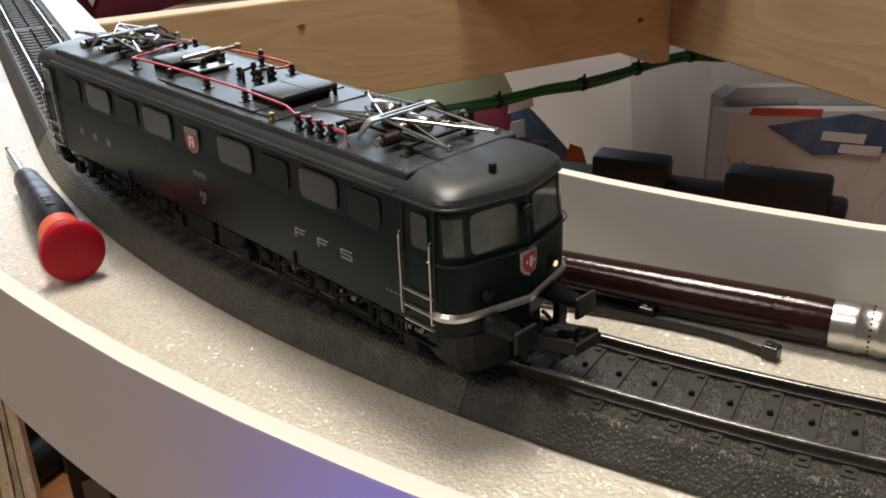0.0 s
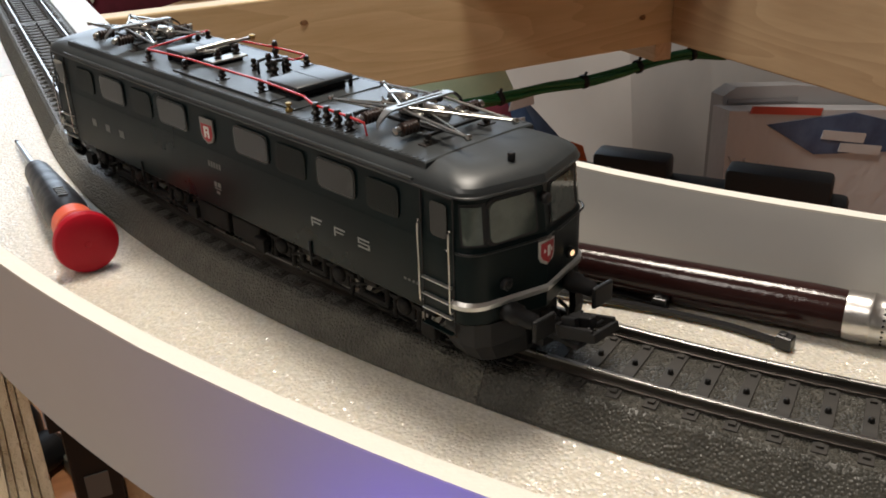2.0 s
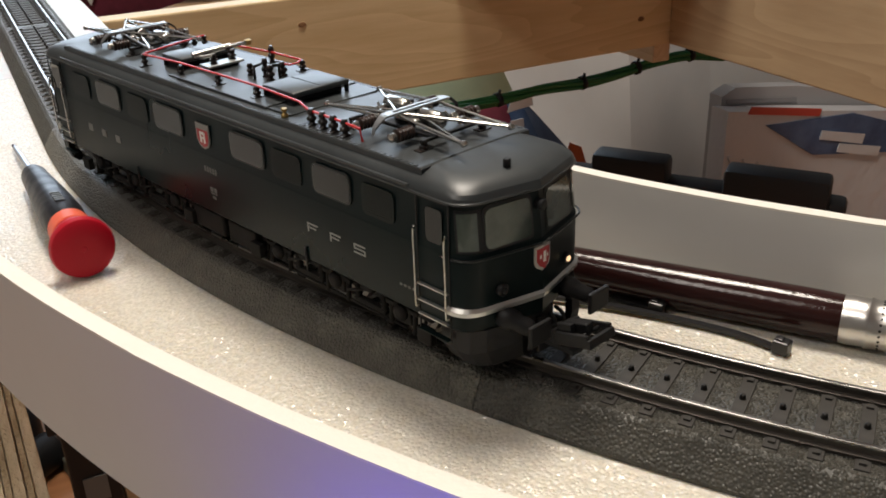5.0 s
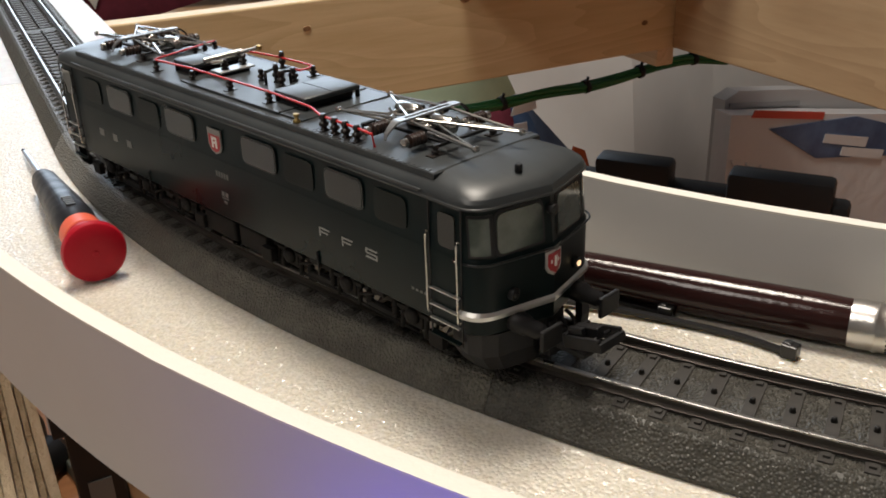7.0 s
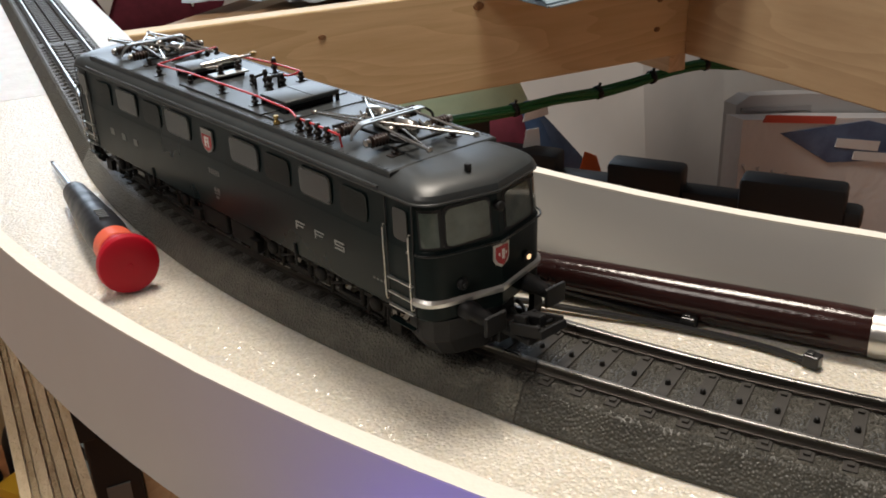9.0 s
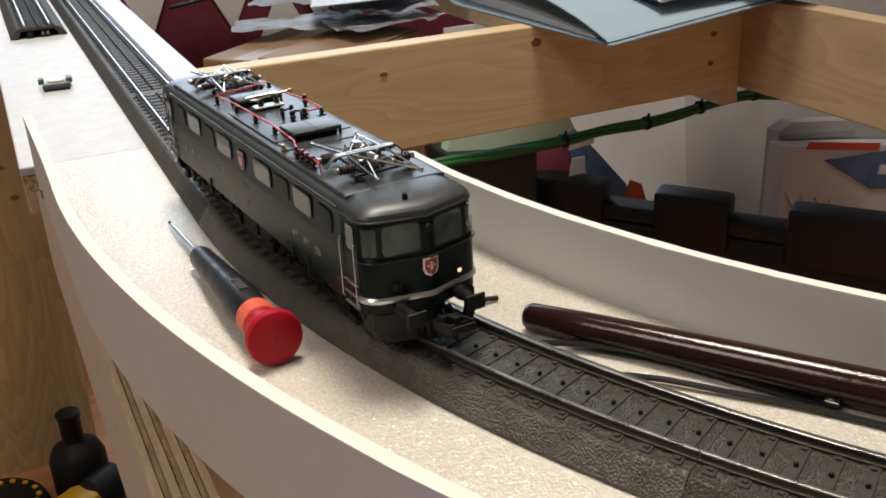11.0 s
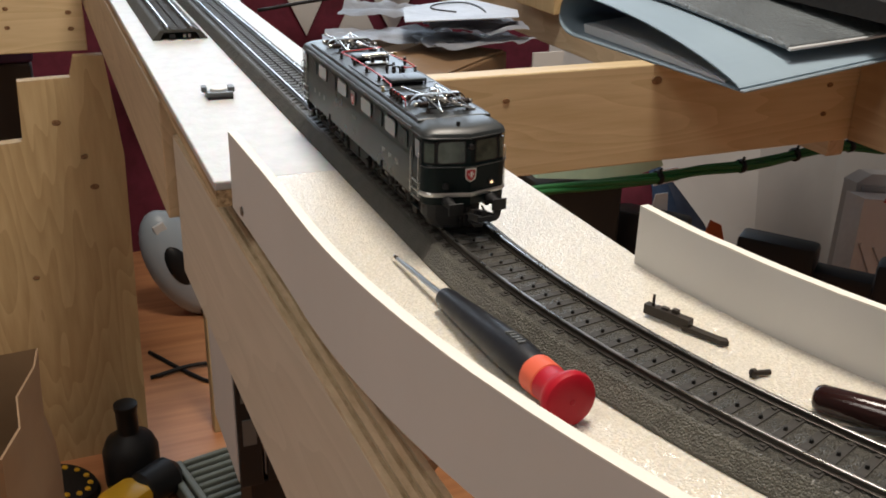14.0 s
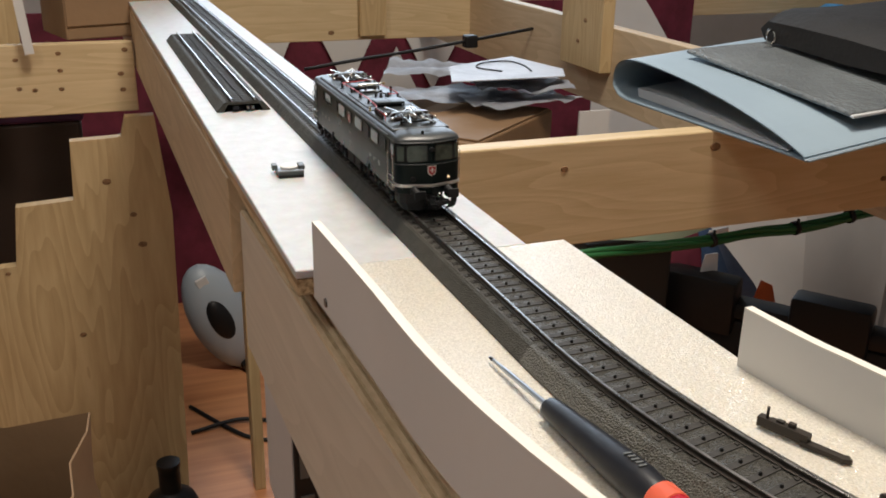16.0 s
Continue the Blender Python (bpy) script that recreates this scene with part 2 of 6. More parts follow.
def add_tube(bm, points, r, sides=8, index=0):
    """A bent rod through the points."""
    pts = [Vector(p) for p in points]
    loops = []
    for i, p in enumerate(pts):
        d = (pts[min(i + 1, len(pts) - 1)] - pts[max(i - 1, 0)]).normalized()
        u = d.cross(Vector((0, 0, 1)) if abs(d.z) < 0.95 else Vector((1, 0, 0))).normalized()
        w = d.cross(u)
        loops.append([bm.verts.new(p + r * (math.cos(2 * math.pi * k / sides) * u + math.sin(2 * math.pi * k / sides) * w)) for k in range(sides)])
    for a, b in zip(loops, loops[1:]):
        for k in range(sides):
            f = bm.faces.new((a[k], b[k], b[(k + 1) % sides], a[(k + 1) % sides]))
            f.material_index, f.smooth = index, True
    bm.faces.new(loops[0]).material_index = index
    bm.faces.new(loops[-1][::-1]).material_index = index
    return bm


def spline(points, n=6):
    """Points on a smooth line through the given ones."""
    p = [Vector(q) for q in points]
    p = [2 * p[0] - p[1], *p, 2 * p[-1] - p[-2]]
    out = []
    for i in range(1, len(p) - 2):
        for k in range(n):
            t = k / n
            out.append(0.5 * (2 * p[i] + (p[i + 1] - p[i - 1]) * t + (2 * p[i - 1] - 5 * p[i] + 4 * p[i + 1] - p[i + 2]) * t * t + (3 * p[i] - p[i - 1] - 3 * p[i + 1] + p[i + 2]) * t**3))
    return out + [p[-2]]


def prism(outline, z0, z1):
    """A flat outline of (x, y), counter-clockwise, raised from z0 to z1."""
    bm = bmesh.new()
    low = [bm.verts.new((x, y, z0)) for x, y in outline]
    high = [bm.verts.new((x, y, z1)) for x, y in outline]
    n = len(outline)
    for k in range(n):
        bm.faces.new((low[k], low[(k + 1) % n], high[(k + 1) % n], high[k]))
    bm.faces.new(high)
    bm.faces.new(low[::-1])
    bmesh.ops.recalc_face_normals(bm, faces=bm.faces)
    return bm


def rings_mesh(rings, index=0, close=True, bm=None):
    """Skins a list of equally long closed rings of points."""
    bm = bm or bmesh.new()
    loops = [[bm.verts.new(p) for p in ring] for ring in rings]
    n = len(loops[0])
    for a, b in zip(loops, loops[1:]):
        for k in range(n):
            bm.faces.new((a[k], a[(k + 1) % n], b[(k + 1) % n], b[k])).material_index = index
    if close:
        bm.faces.new(loops[0][::-1]).material_index = index
        bm.faces.new(loops[-1]).material_index = index
    bmesh.ops.recalc_face_normals(bm, faces=bm.faces)
    return bm


# ---- the line of the track: straight for s > 0, a curve to the right for s < 0 ----
RADIUS = 0.44326
RAIL_TOP = 0.0103


def on_track(s, off=0.0):
    """Place and heading of the track at s metres, off metres to the right of its middle."""
    a = max(-s, 0.0) / RADIUS
    heading = Vector((-math.sin(a), math.cos(a)))
    p = Vector((RADIUS * (1 - math.cos(a)), s if s >= 0 else -RADIUS * math.sin(a)))
    p += off * Vector((heading.y, -heading.x))
    return p, math.degrees(a)


def arc(r, a0, a1, n):
    """Points at radius r round the middle of the curve; the angle is 0 where the curve begins."""
    return [(RADIUS - r * math.cos(radians(a0 + (a1 - a0) * k / n)), -r * math.sin(radians(a0 + (a1 - a0) * k / n))) for k in range(n + 1)]


# ---- room ----
FLOOR_Z = -0.815
tagged(part("floor", box(-2.2, 3.6, -2.4, 3.6, FLOOR_Z - 0.05, FLOOR_Z), FLOOR, None), "orange-brown laminate floor in long planks", "floor", kind="structure")
tagged(part("ceiling", box(-2.2, 3.6, -2.4, 3.6, 1.6, 1.7), PLASTER, None), "white plastered ceiling", "ceiling", kind="structure")
for name, b in (("wall_north", (-2.2, 3.6, 3.6, 3.7)), ("wall_south", (-2.2, 3.6, -2.5, -2.4)), ("wall_west", (-2.3, -2.2, -2.4, 3.6)), ("wall_east", (3.6, 3.7, -2.4, 3.6))):
    tagged(part(name, box(*b, FLOOR_Z, 1.6), PLASTER, None), "plain white plastered wall", "wall", kind="structure")

# ---- the baseboard: frame timbers, plywood, foam, edging strips ----


def knots(parent, places, normal):
    for x, y, z, r in places:
        bm = bmesh.new()
        add_lathe(bm, [(0, r), (0.0009, r * 0.85)], Matrix.Translation((x, y, z)) @ Vector(normal).to_track_quat("Z", "Y").to_matrix().to_4x4() @ Matrix.Diagonal((1.3, 0.9, 1, 1)), 12)
        part("knot", bm, KNOT, parent)


beam = thing("cross_beam", "pale pine cross beam of the open layout frame", "beam")
part("timber", box(0.046, 0.6549, 0.428, 0.450, -0.136, -0.041, 0.0015), PINE, beam)
knots(beam, [(0.229, 0.428, -0.064, 0.0028), (0.384, 0.428, -0.056, 0.0045), (0.596, 0.428, -0.075, 0.003), (0.594, 0.428, -0.105, 0.003)], (0, -1, 0))
beam = thing("side_beam", "brownish pine side beam of the layout frame", "beam")
part("timber", box(0.6323, 0.655, -0.9, 0.4275, -0.136, -0.041, 0.0015), PINE_SIDE, beam)
beam = thing("main_beam", "pale pine main beam under the straight track", "beam")
part("timber", box(-0.0755, -0.055, 0.312, 1.6, -0.092, -0.0125, 0.001), PINE_Y, beam)
beam = thing("inner_beam", "pine beam under the far edge of the straight track", "beam")
part("timber", box(0.016, 0.0375, 0.13, 1.6, -0.092, -0.0125, 0.001), PINE_Y, beam)
beam = thing("curve_board", "upright plywood board with rough layered top edge", "board")
bm = bmesh.new()
x_at = lambda y: -0.0625 - 0.02 * y
rings = []
for y in (0.31, 0.1, -0.1, -0.3, -0.7):
    x = x_at(y)
    rings.append([(x, y, -0.130), (x + 0.0165, y, -0.130), (x + 0.0165, y, -0.0355), (x, y, -0.0355)])
AGED = wood("weathered_ply_face", (0.59, 0.53, 0.43), (0.66, 0.595, 0.49), (4, 0.35, 3))
part("board", rings_mesh(rings), AGED, beam)
PLY_PALE = mat("pale_ply_layer", (0.6, 0.46, 0.27), 0.75)
vary(PLY_PALE, 120, (0.55, 0.43, 0.26), (0.74, 0.61, 0.42), (2, 0.5, 2))
relief(PLY_PALE, "noise", 420, 0.0012, 0.9, (1.5, 1, 1.5))
PLY_BROWN = mat("brown_ply_layer", (0.26, 0.17, 0.09), 0.8)
vary(PLY_BROWN, 160, (0.34, 0.25, 0.14), (0.60, 0.48, 0.31), (2, 0.6, 2))
relief(PLY_BROWN, "noise", 380, 0.002, 1.0)
layers, x_off = 7, 0.0
for k in range(layers):
    wide = 0.0028 if k % 2 == 0 else 0.0018
    rows = []
    for j in range(60):
        y = 0.308 - j * 0.017
        up = 0.0009 * noise.noise(Vector((j * 0.9, k * 3.7, 1.0))) - (0.0008 if k % 2 else 0.0)
        x0 = x_at(y) + x_off
        rows.append([(x0 + 0.0001, y, -0.0354), (x0 + wide - 0.0001, y, -0.0354), (x0 + wide - 0.0002, y, -0.0336 + up), (x0 + 0.0002, y, -0.0336 + up)])
    part("ply_layer", rings_mesh(rows), PLY_BROWN if k % 2 else PLY_PALE, beam, "dark rough ply layer" if k % 2 else "pale ply layer")
    x_off += wide

base = thing("baseboard", "plywood baseboard under the foam and track", "board", kind="structure")
part("straight_panel", box(-0.0745, 0.038, 0.113, 1.6, -0.0122, -0.0046), PLY_EDGE, base)
curve_out = [(0.0575, 0.112), (-0.0648, 0.112), (-0.062, 0.0)] + arc(0.5045, 1, 80, 50) + arc(0.385, 80, 4, 40)
part("curved_panel", prism(curve_out, -0.0122, -0.0046), PLY_EDGE, base)
part("support", box(-0.044, 0.02, 0.0, 0.30, -0.09, -0.0125), PINE_Y, base)

foam = thing("foam_sheet", "white smooth foam underlay sheet along the straight", "foam", kind="structure")
part("sheet", box(-0.0752, 0.0386, 0.1128, 1.6, -0.0044, 0.0, 0.0008), FOAM_WHITE, foam)
foam = thing("foam_sheet", "off-white sparkling foam underlay in the curve", "foam", kind="structure")
curve_out = [(0.0585, 0.1122), (-0.0660, 0.1122), (-0.0650, 0.1050), (-0.0632, 0.05), (-0.0624, 0.0)] + arc(0.5054, 1, 80, 60) + arc(0.388, 80, 4, 50) + [(0.0605, -0.0268)]
part("sheet", prism(curve_out, -0.0044, 0.0), FOAM, foam)


def strip_wall(name, label, near, far, z0, z1):
    """An edging strip between two lines of points, with a sawn white top edge."""
    t = thing(name, label, "edging")
    n = len(near)
    ring = [[(*near[k], z0), (*far[k], z0), (*far[k], z1), (*near[k], z1)] for k in range(n)]
    part("strip", rings_mesh(ring), STRIP, t)
    ragged = lambda k, j: 0.0003 * noise.noise(Vector((k * 1.7, j * 5.1, 2.0)))
    ring = [[(*near[k], z1), (*far[k], z1), (*far[k], z1 + 0.0005 + ragged(k, 0)), (*near[k], z1 + 0.0005 + ragged(k, 1))] for k in range(n)]
    part("sawn_edge", rings_mesh(ring), STRIP_EDGE, t, "bright sawn top edge")
    return t


outer = [(-0.0652, 0.1054), (-0.0643, 0.08), (-0.0634, 0.05), (-0.0627, 0.025), (-0.0624, 0.0)]
w = strip_wall("outer_edging", "white hardboard strip bent round the outside of the curve", outer + arc(0.5057, 1, 80, 70), [(x - 0.0036, y) for x, y in outer] + arc(0.5093, 1, 80, 70), -0.0102, 0.0247)
bm = bmesh.new()
add_lathe(bm, [(0, 0.0022), (0.0008, 0.0018)], Matrix.Translation((-0.0680, 0.0863, -0.0052)) @ pose(0, 0, 0, 0, -90, 0), 14)
part("screw", bm, STEEL, w, "small steel screw head")
strip_wall("inner_edging", "white hardboard strip bent round the inside of the curve", arc(0.388, 4.0, 80, 60), arc(0.3845, 4.0, 80, 60), -0.0044, 0.0225)

# ---- track ----
PITCH = 0.00714
PHASE = -0.1760


def bed_ring(s):
    """Cross-section of the moulded roadbed at s."""
    ring = []
    for off, z in ((-0.0184, 0.0), (-0.0184, 0.0009), (-0.0148, 0.0066), (-0.0136, 0.0072), (0.0136, 0.0072), (0.0148, 0.0066), (0.0184, 0.0009), (0.0184, 0.0)):
        p, _ = on_track(s, off)
        ring.append((p.x, p.y, z + 0.0002))
    return ring


def rail_ring(s, off):
    ring = []
    for dx, z in ((-0.0010, 0.0078), (0.0010, 0.0078), (0.0010, 0.0082), (0.00025, 0.0086), (0.00025, 0.0095), (0.00048, 0.0098), (0.00048, 0.0102), (0.0003, RAIL_TOP), (-0.0003, RAIL_TOP), (-0.00048, 0.0102), (-0.00048, 0.0098), (-0.00025, 0.0095), (-0.00025, 0.0086), (-0.0010, 0.0082)):
        p, _ = on_track(s, off + dx)
        ring.append((p.x, p.y, z))
    return ring


def sleeper_mesh():
    bm = bmesh.new()
    add_box(bm, -0.0126, 0.0126, -0.0013, 0.0013, 0.0068, 0.00775, 0.0001)
    for x in (-0.0108, -0.0066, 0.0066, 0.0108):
        add_box(bm, x - 0.0006, x + 0.0006, -0.0006, 0.0006, 0.0077, 0.0082)
    add_lathe(bm, [(0.0077, 0.00066), (0.0086, 0.0005), (0.0088, 0.0003)], None, 8, 1)
    return mesh_of("sleeper", bm, SLEEPER, STUD)


SLEEPERS = sleeper_mesh()


def track_piece(s0, s1, label, beds):
    t = thing("track_piece", label, "track", group="track sections of the line")
    step = 0.004 if s0 < 0 else 0.06
    n = max(2, int((s1 - s0) / step))
    at = [s0 + 0.0001 + (s1 - s0 - 0.0002) * k / n for k in range(n + 1)]
    bm = rings_mesh([bed_ring(s) for s in at])
    bm.normal_update()
    for f in bm.faces:
        f.material_index = 1 if f.normal.z > 0.98 else 0
    part("roadbed", bm, beds, t)
    for off in (-0.0087, 0.0087):
        bm = rings_mesh([rail_ring(s, off) for s in at])
        bm.normal_update()
        for f in bm.faces:
            f.material_index = 0 if f.calc_center_median().z > 0.0099 else 1
        part("rail", bm, (RAIL, RAIL_SIDE), t)
    k0 = math.ceil((s0 + 0.0015 - PHASE) / PITCH)
    while PHASE + k0 * PITCH < s1 - 0.0014:
        p, turn = on_track(PHASE + k0 * PITCH)
        ob = new("sleeper", SLEEPERS)
        ob.parent, ob.matrix_world = t, pose(p.x, p.y, 0, 0, 0, turn)
        k0 += 1
    return t


JOINT = -0.2155
for s0, s1, label, beds in ((-0.62, JOINT * 2, "curved dark track section with pebbled roadbed and nickel rails", (BED, BED_FINE)), (JOINT * 2, JOINT, "curved dark track section with pebbled roadbed and nickel rails", (BED, BED_FINE)), (JOINT, 0.0, "curved grey track section with coarse pebbled roadbed", (BED_GREY, BED_FINE))):
    track_piece(s0, s1, label, beds)
for k in range(7):
    track_piece(0.1883 * k, 0.1883 * (k + 1), "straight dark grey track section with ballast-look roadbed", (BED_DARK, BED_FINE))


def loose_track():
    """A spare straight section that lies on the foam."""
    t = thing("spare_track_piece", "loose dark grey straight track section lying on the foam", "track", pose(-0.0412, 0.443, 0.0))
    ring = [(-0.0202, 0.0002), (-0.0202, 0.0011), (-0.0150, 0.0068), (-0.0136, 0.0074), (0.0136, 0.0074), (0.0150, 0.0068), (0.0202, 0.0011), (0.0202, 0.0002), (0.0150, 0.0002), (0.0120, 0.0056), (-0.0120, 0.0056), (-0.0150, 0.0002)]
    bm = rings_mesh([[(x, y, z) for x, z in ring] for y in (0.0, 0.375)])
    part("roadbed", bm, (BED_DARK,), t)
    for off in (-0.0087, 0.0087):
        part("rail", box(off - 0.0005, off + 0.0005, 0.001, 0.374, 0.0079, RAIL_TOP), RAIL, t)
    for k in range(52):
        ob = new("sleeper", SLEEPERS)
        ob.parent, ob.matrix_basis = t, pose(0, 0.0035 + k * 0.0071, 0.0002)
    for x0, x1 in ((-0.008, -0.004), (0.002, 0.004), (0.0055, 0.0075)):
        part("connector", box(x0, x1, -0.0025, 0.003, 0.002, 0.0045), STEEL if x0 > 0 else BLACK, t, "protruding contact tongue")
    return t


loose_track()

# ---- locomotive; millimetres, front towards -y, z from the rail top ----
MM = Matrix.Scale(0.001, 4)
FRONT, REAR, HALF = -91.0, 75.0, 16.6
MID = (FRONT + REAR) / 2


def corner_curve(w, h, reach, tip, n=9):
    """The rounded corner between flank and nose face, from the flank forwards."""
    y2 = -h - 0.68 * reach
    a, b, c = (w, -h + 1.5), (w, y2 + tip * 4.6 / (w - 4.6)), (w - 4.6, y2)
    out = []
    for k in range(n + 1):
        u = k / n
        out.append(tuple((1 - u) ** 2 * a[i] + 2 * u * (1 - u) * b[i] + u * u * c[i] for i in (0, 1)))
    return out


def hull(inset, reach, tip, back=0.0):
    """Plan of the body: sides drawn in by inset, rounded corners and a shallow ridged nose at both ends, drawn back by back."""
    w, h = HALF - inset, (REAR - FRONT) / 2 - back
    quarter = [(w, -h + 6)] + corner_curve(w, h, reach, tip) + [(0.0, -h - 0.68 * reach - tip)]
    front = quarter + [(-x, y) for x, y in quarter[-2::-1]]
    ring = front + [(-x, -y) for x, y in front]
    return [(x, y + MID) for x, y in ring]


NOSE_POINTS = 23


def loft(levels):
    return rings_mesh([[(x, y, z) for x, y in hull(*shape)] for z, *shape in levels])


def mm(bm):
    bmesh.ops.transform(bm, matrix=MM, verts=bm.verts)
    return bm


def side_panel(bm, y0, y1, z0, z1, depth, x=None, corner=0.8, index=0):
    """A rounded plate on the flank at -x, standing out by depth."""
    x = -HALF if x is None else x
    c = corner
    pts = [(y0 + c, z0), (y1 - c, z0), (y1 - c * 0.3, z0 + c * 0.3), (y1, z0 + c), (y1, z1 - c), (y1 - c * 0.3, z1 - c * 0.3), (y1 - c, z1), (y0 + c, z1), (y0 + c * 0.3, z1 - c * 0.3), (y0, z1 - c), (y0, z0 + c), (y0 + c * 0.3, z0 + c * 0.3)]
    return rings_mesh([[(x - d, y, z) for y, z in pts] for d in (-0.2, depth)], index, True, bm)


def mirror(bm):
    bmesh.ops.transform(bm, matrix=Matrix.Diagonal((-1, 1, 1, 1)), verts=bm.verts)
    bmesh.ops.reverse_faces(bm, faces=bm.faces)
    return bm


WINDOWS = ((44.9, 32.5), (13.7, 1.0), (-20.4, -33.0), (-51.0, -62.5))
GRILLES = ((60.0, 50.0), (28.0, 18.0), (-36.4, -46.4), (-66.4, -75.4))


def lean(z):
    """How far the nose is set back at height z: a lip under the windscreens, then a slight rake."""
    return 0.0 if z < 25.0 else 1.1 * min(z - 25.0, 0.5) + 0.1 * max(0.0, z - 25.5)


def front_place(x, z):
    """A place on the nose at x, z, and the turn of its surface about z."""
    h, slope = (REAR - FRONT) / 2, 3.0 / (HALF - 4.6)
    y = -h - 6.1 * 0.68 - 3.0 + slope * abs(x)
    return Vector((x, y + lean(z) + MID, z)), math.degrees(math.atan(slope)) * (1 if x > 0 else -1)


def corner_plate(sx, flip, u0, u1, z0, z1, depth):
    """A curved pane on the rounded corner."""
    rings = []
    for z in (z0, z1):
        w, h = HALF - 0.15 - 0.035 * (z - 25.5), (REAR - FRONT) / 2 - lean(z)
        pts = corner_curve(w, h, 6.1, 3.0, 20)[int(u0 * 20):int(u1 * 20) + 1]
        outer = [(x + depth * 0.6, y - depth) for x, y in pts]
        inner = [(x - 0.4, y + 0.4) for x, y in pts[::-1]]
        rings.append([(sx * x, (-y if flip else y) + MID, z) for x, y in outer + inner])
    return rings_mesh(rings)


def nose_plate(bm, outline, depth, index=0, flip=False):
    """A plate that lies on the nose: outline of (x, z)."""
    def ring(d):
        out = []
        for x, z in outline:
            p, _ = front_place(x, z)
            p.y -= d
            out.append((p.x, 2 * MID - p.y if flip else p.y, p.z))
        return out
    return rings_mesh([ring(-0.2), ring(depth)], index, True, bm)


def ring_of(outline, grow):
    cx = sum(x for x, _ in outline) / len(outline)
    cz = sum(z for _, z in outline) / len(outline)
    return [(x + grow * (1 if x > cx else -1), z + grow * (1 if z > cz else -1)) for x, z in outline]


SCREEN = [(3.0, 26.5), (10.6, 26.1), (11.4, 26.4), (11.8, 27.2), (11.6, 32.6), (11.2, 33.4), (10.4, 33.8), (3.2, 34.0), (2.5, 33.7), (2.2, 33.0), (2.2, 27.2), (2.4, 26.7)]


def insulator(bm, x, y, z, h=3.0, r=0.75, index=0):
    add_lathe(bm, [(z, r * 0.8), (z + 0.3, r), (z + 0.35, r * 0.6), (z + h * 0.3, r * 0.6), (z + h * 0.32, r), (z + h * 0.5, r * 0.95), (z + h * 0.52, r * 0.6), (z + h * 0.7, r * 0.6), (z + h * 0.72, r * 0.9), (z + h, r * 0.5)], pose(x, y, 0), 10, index)


def roof_z(x):
    """Height of the roof deck at x."""
    return 39.4 - 0.4 * max(0.0, (abs(x) - 9) / 5.5) ** 2


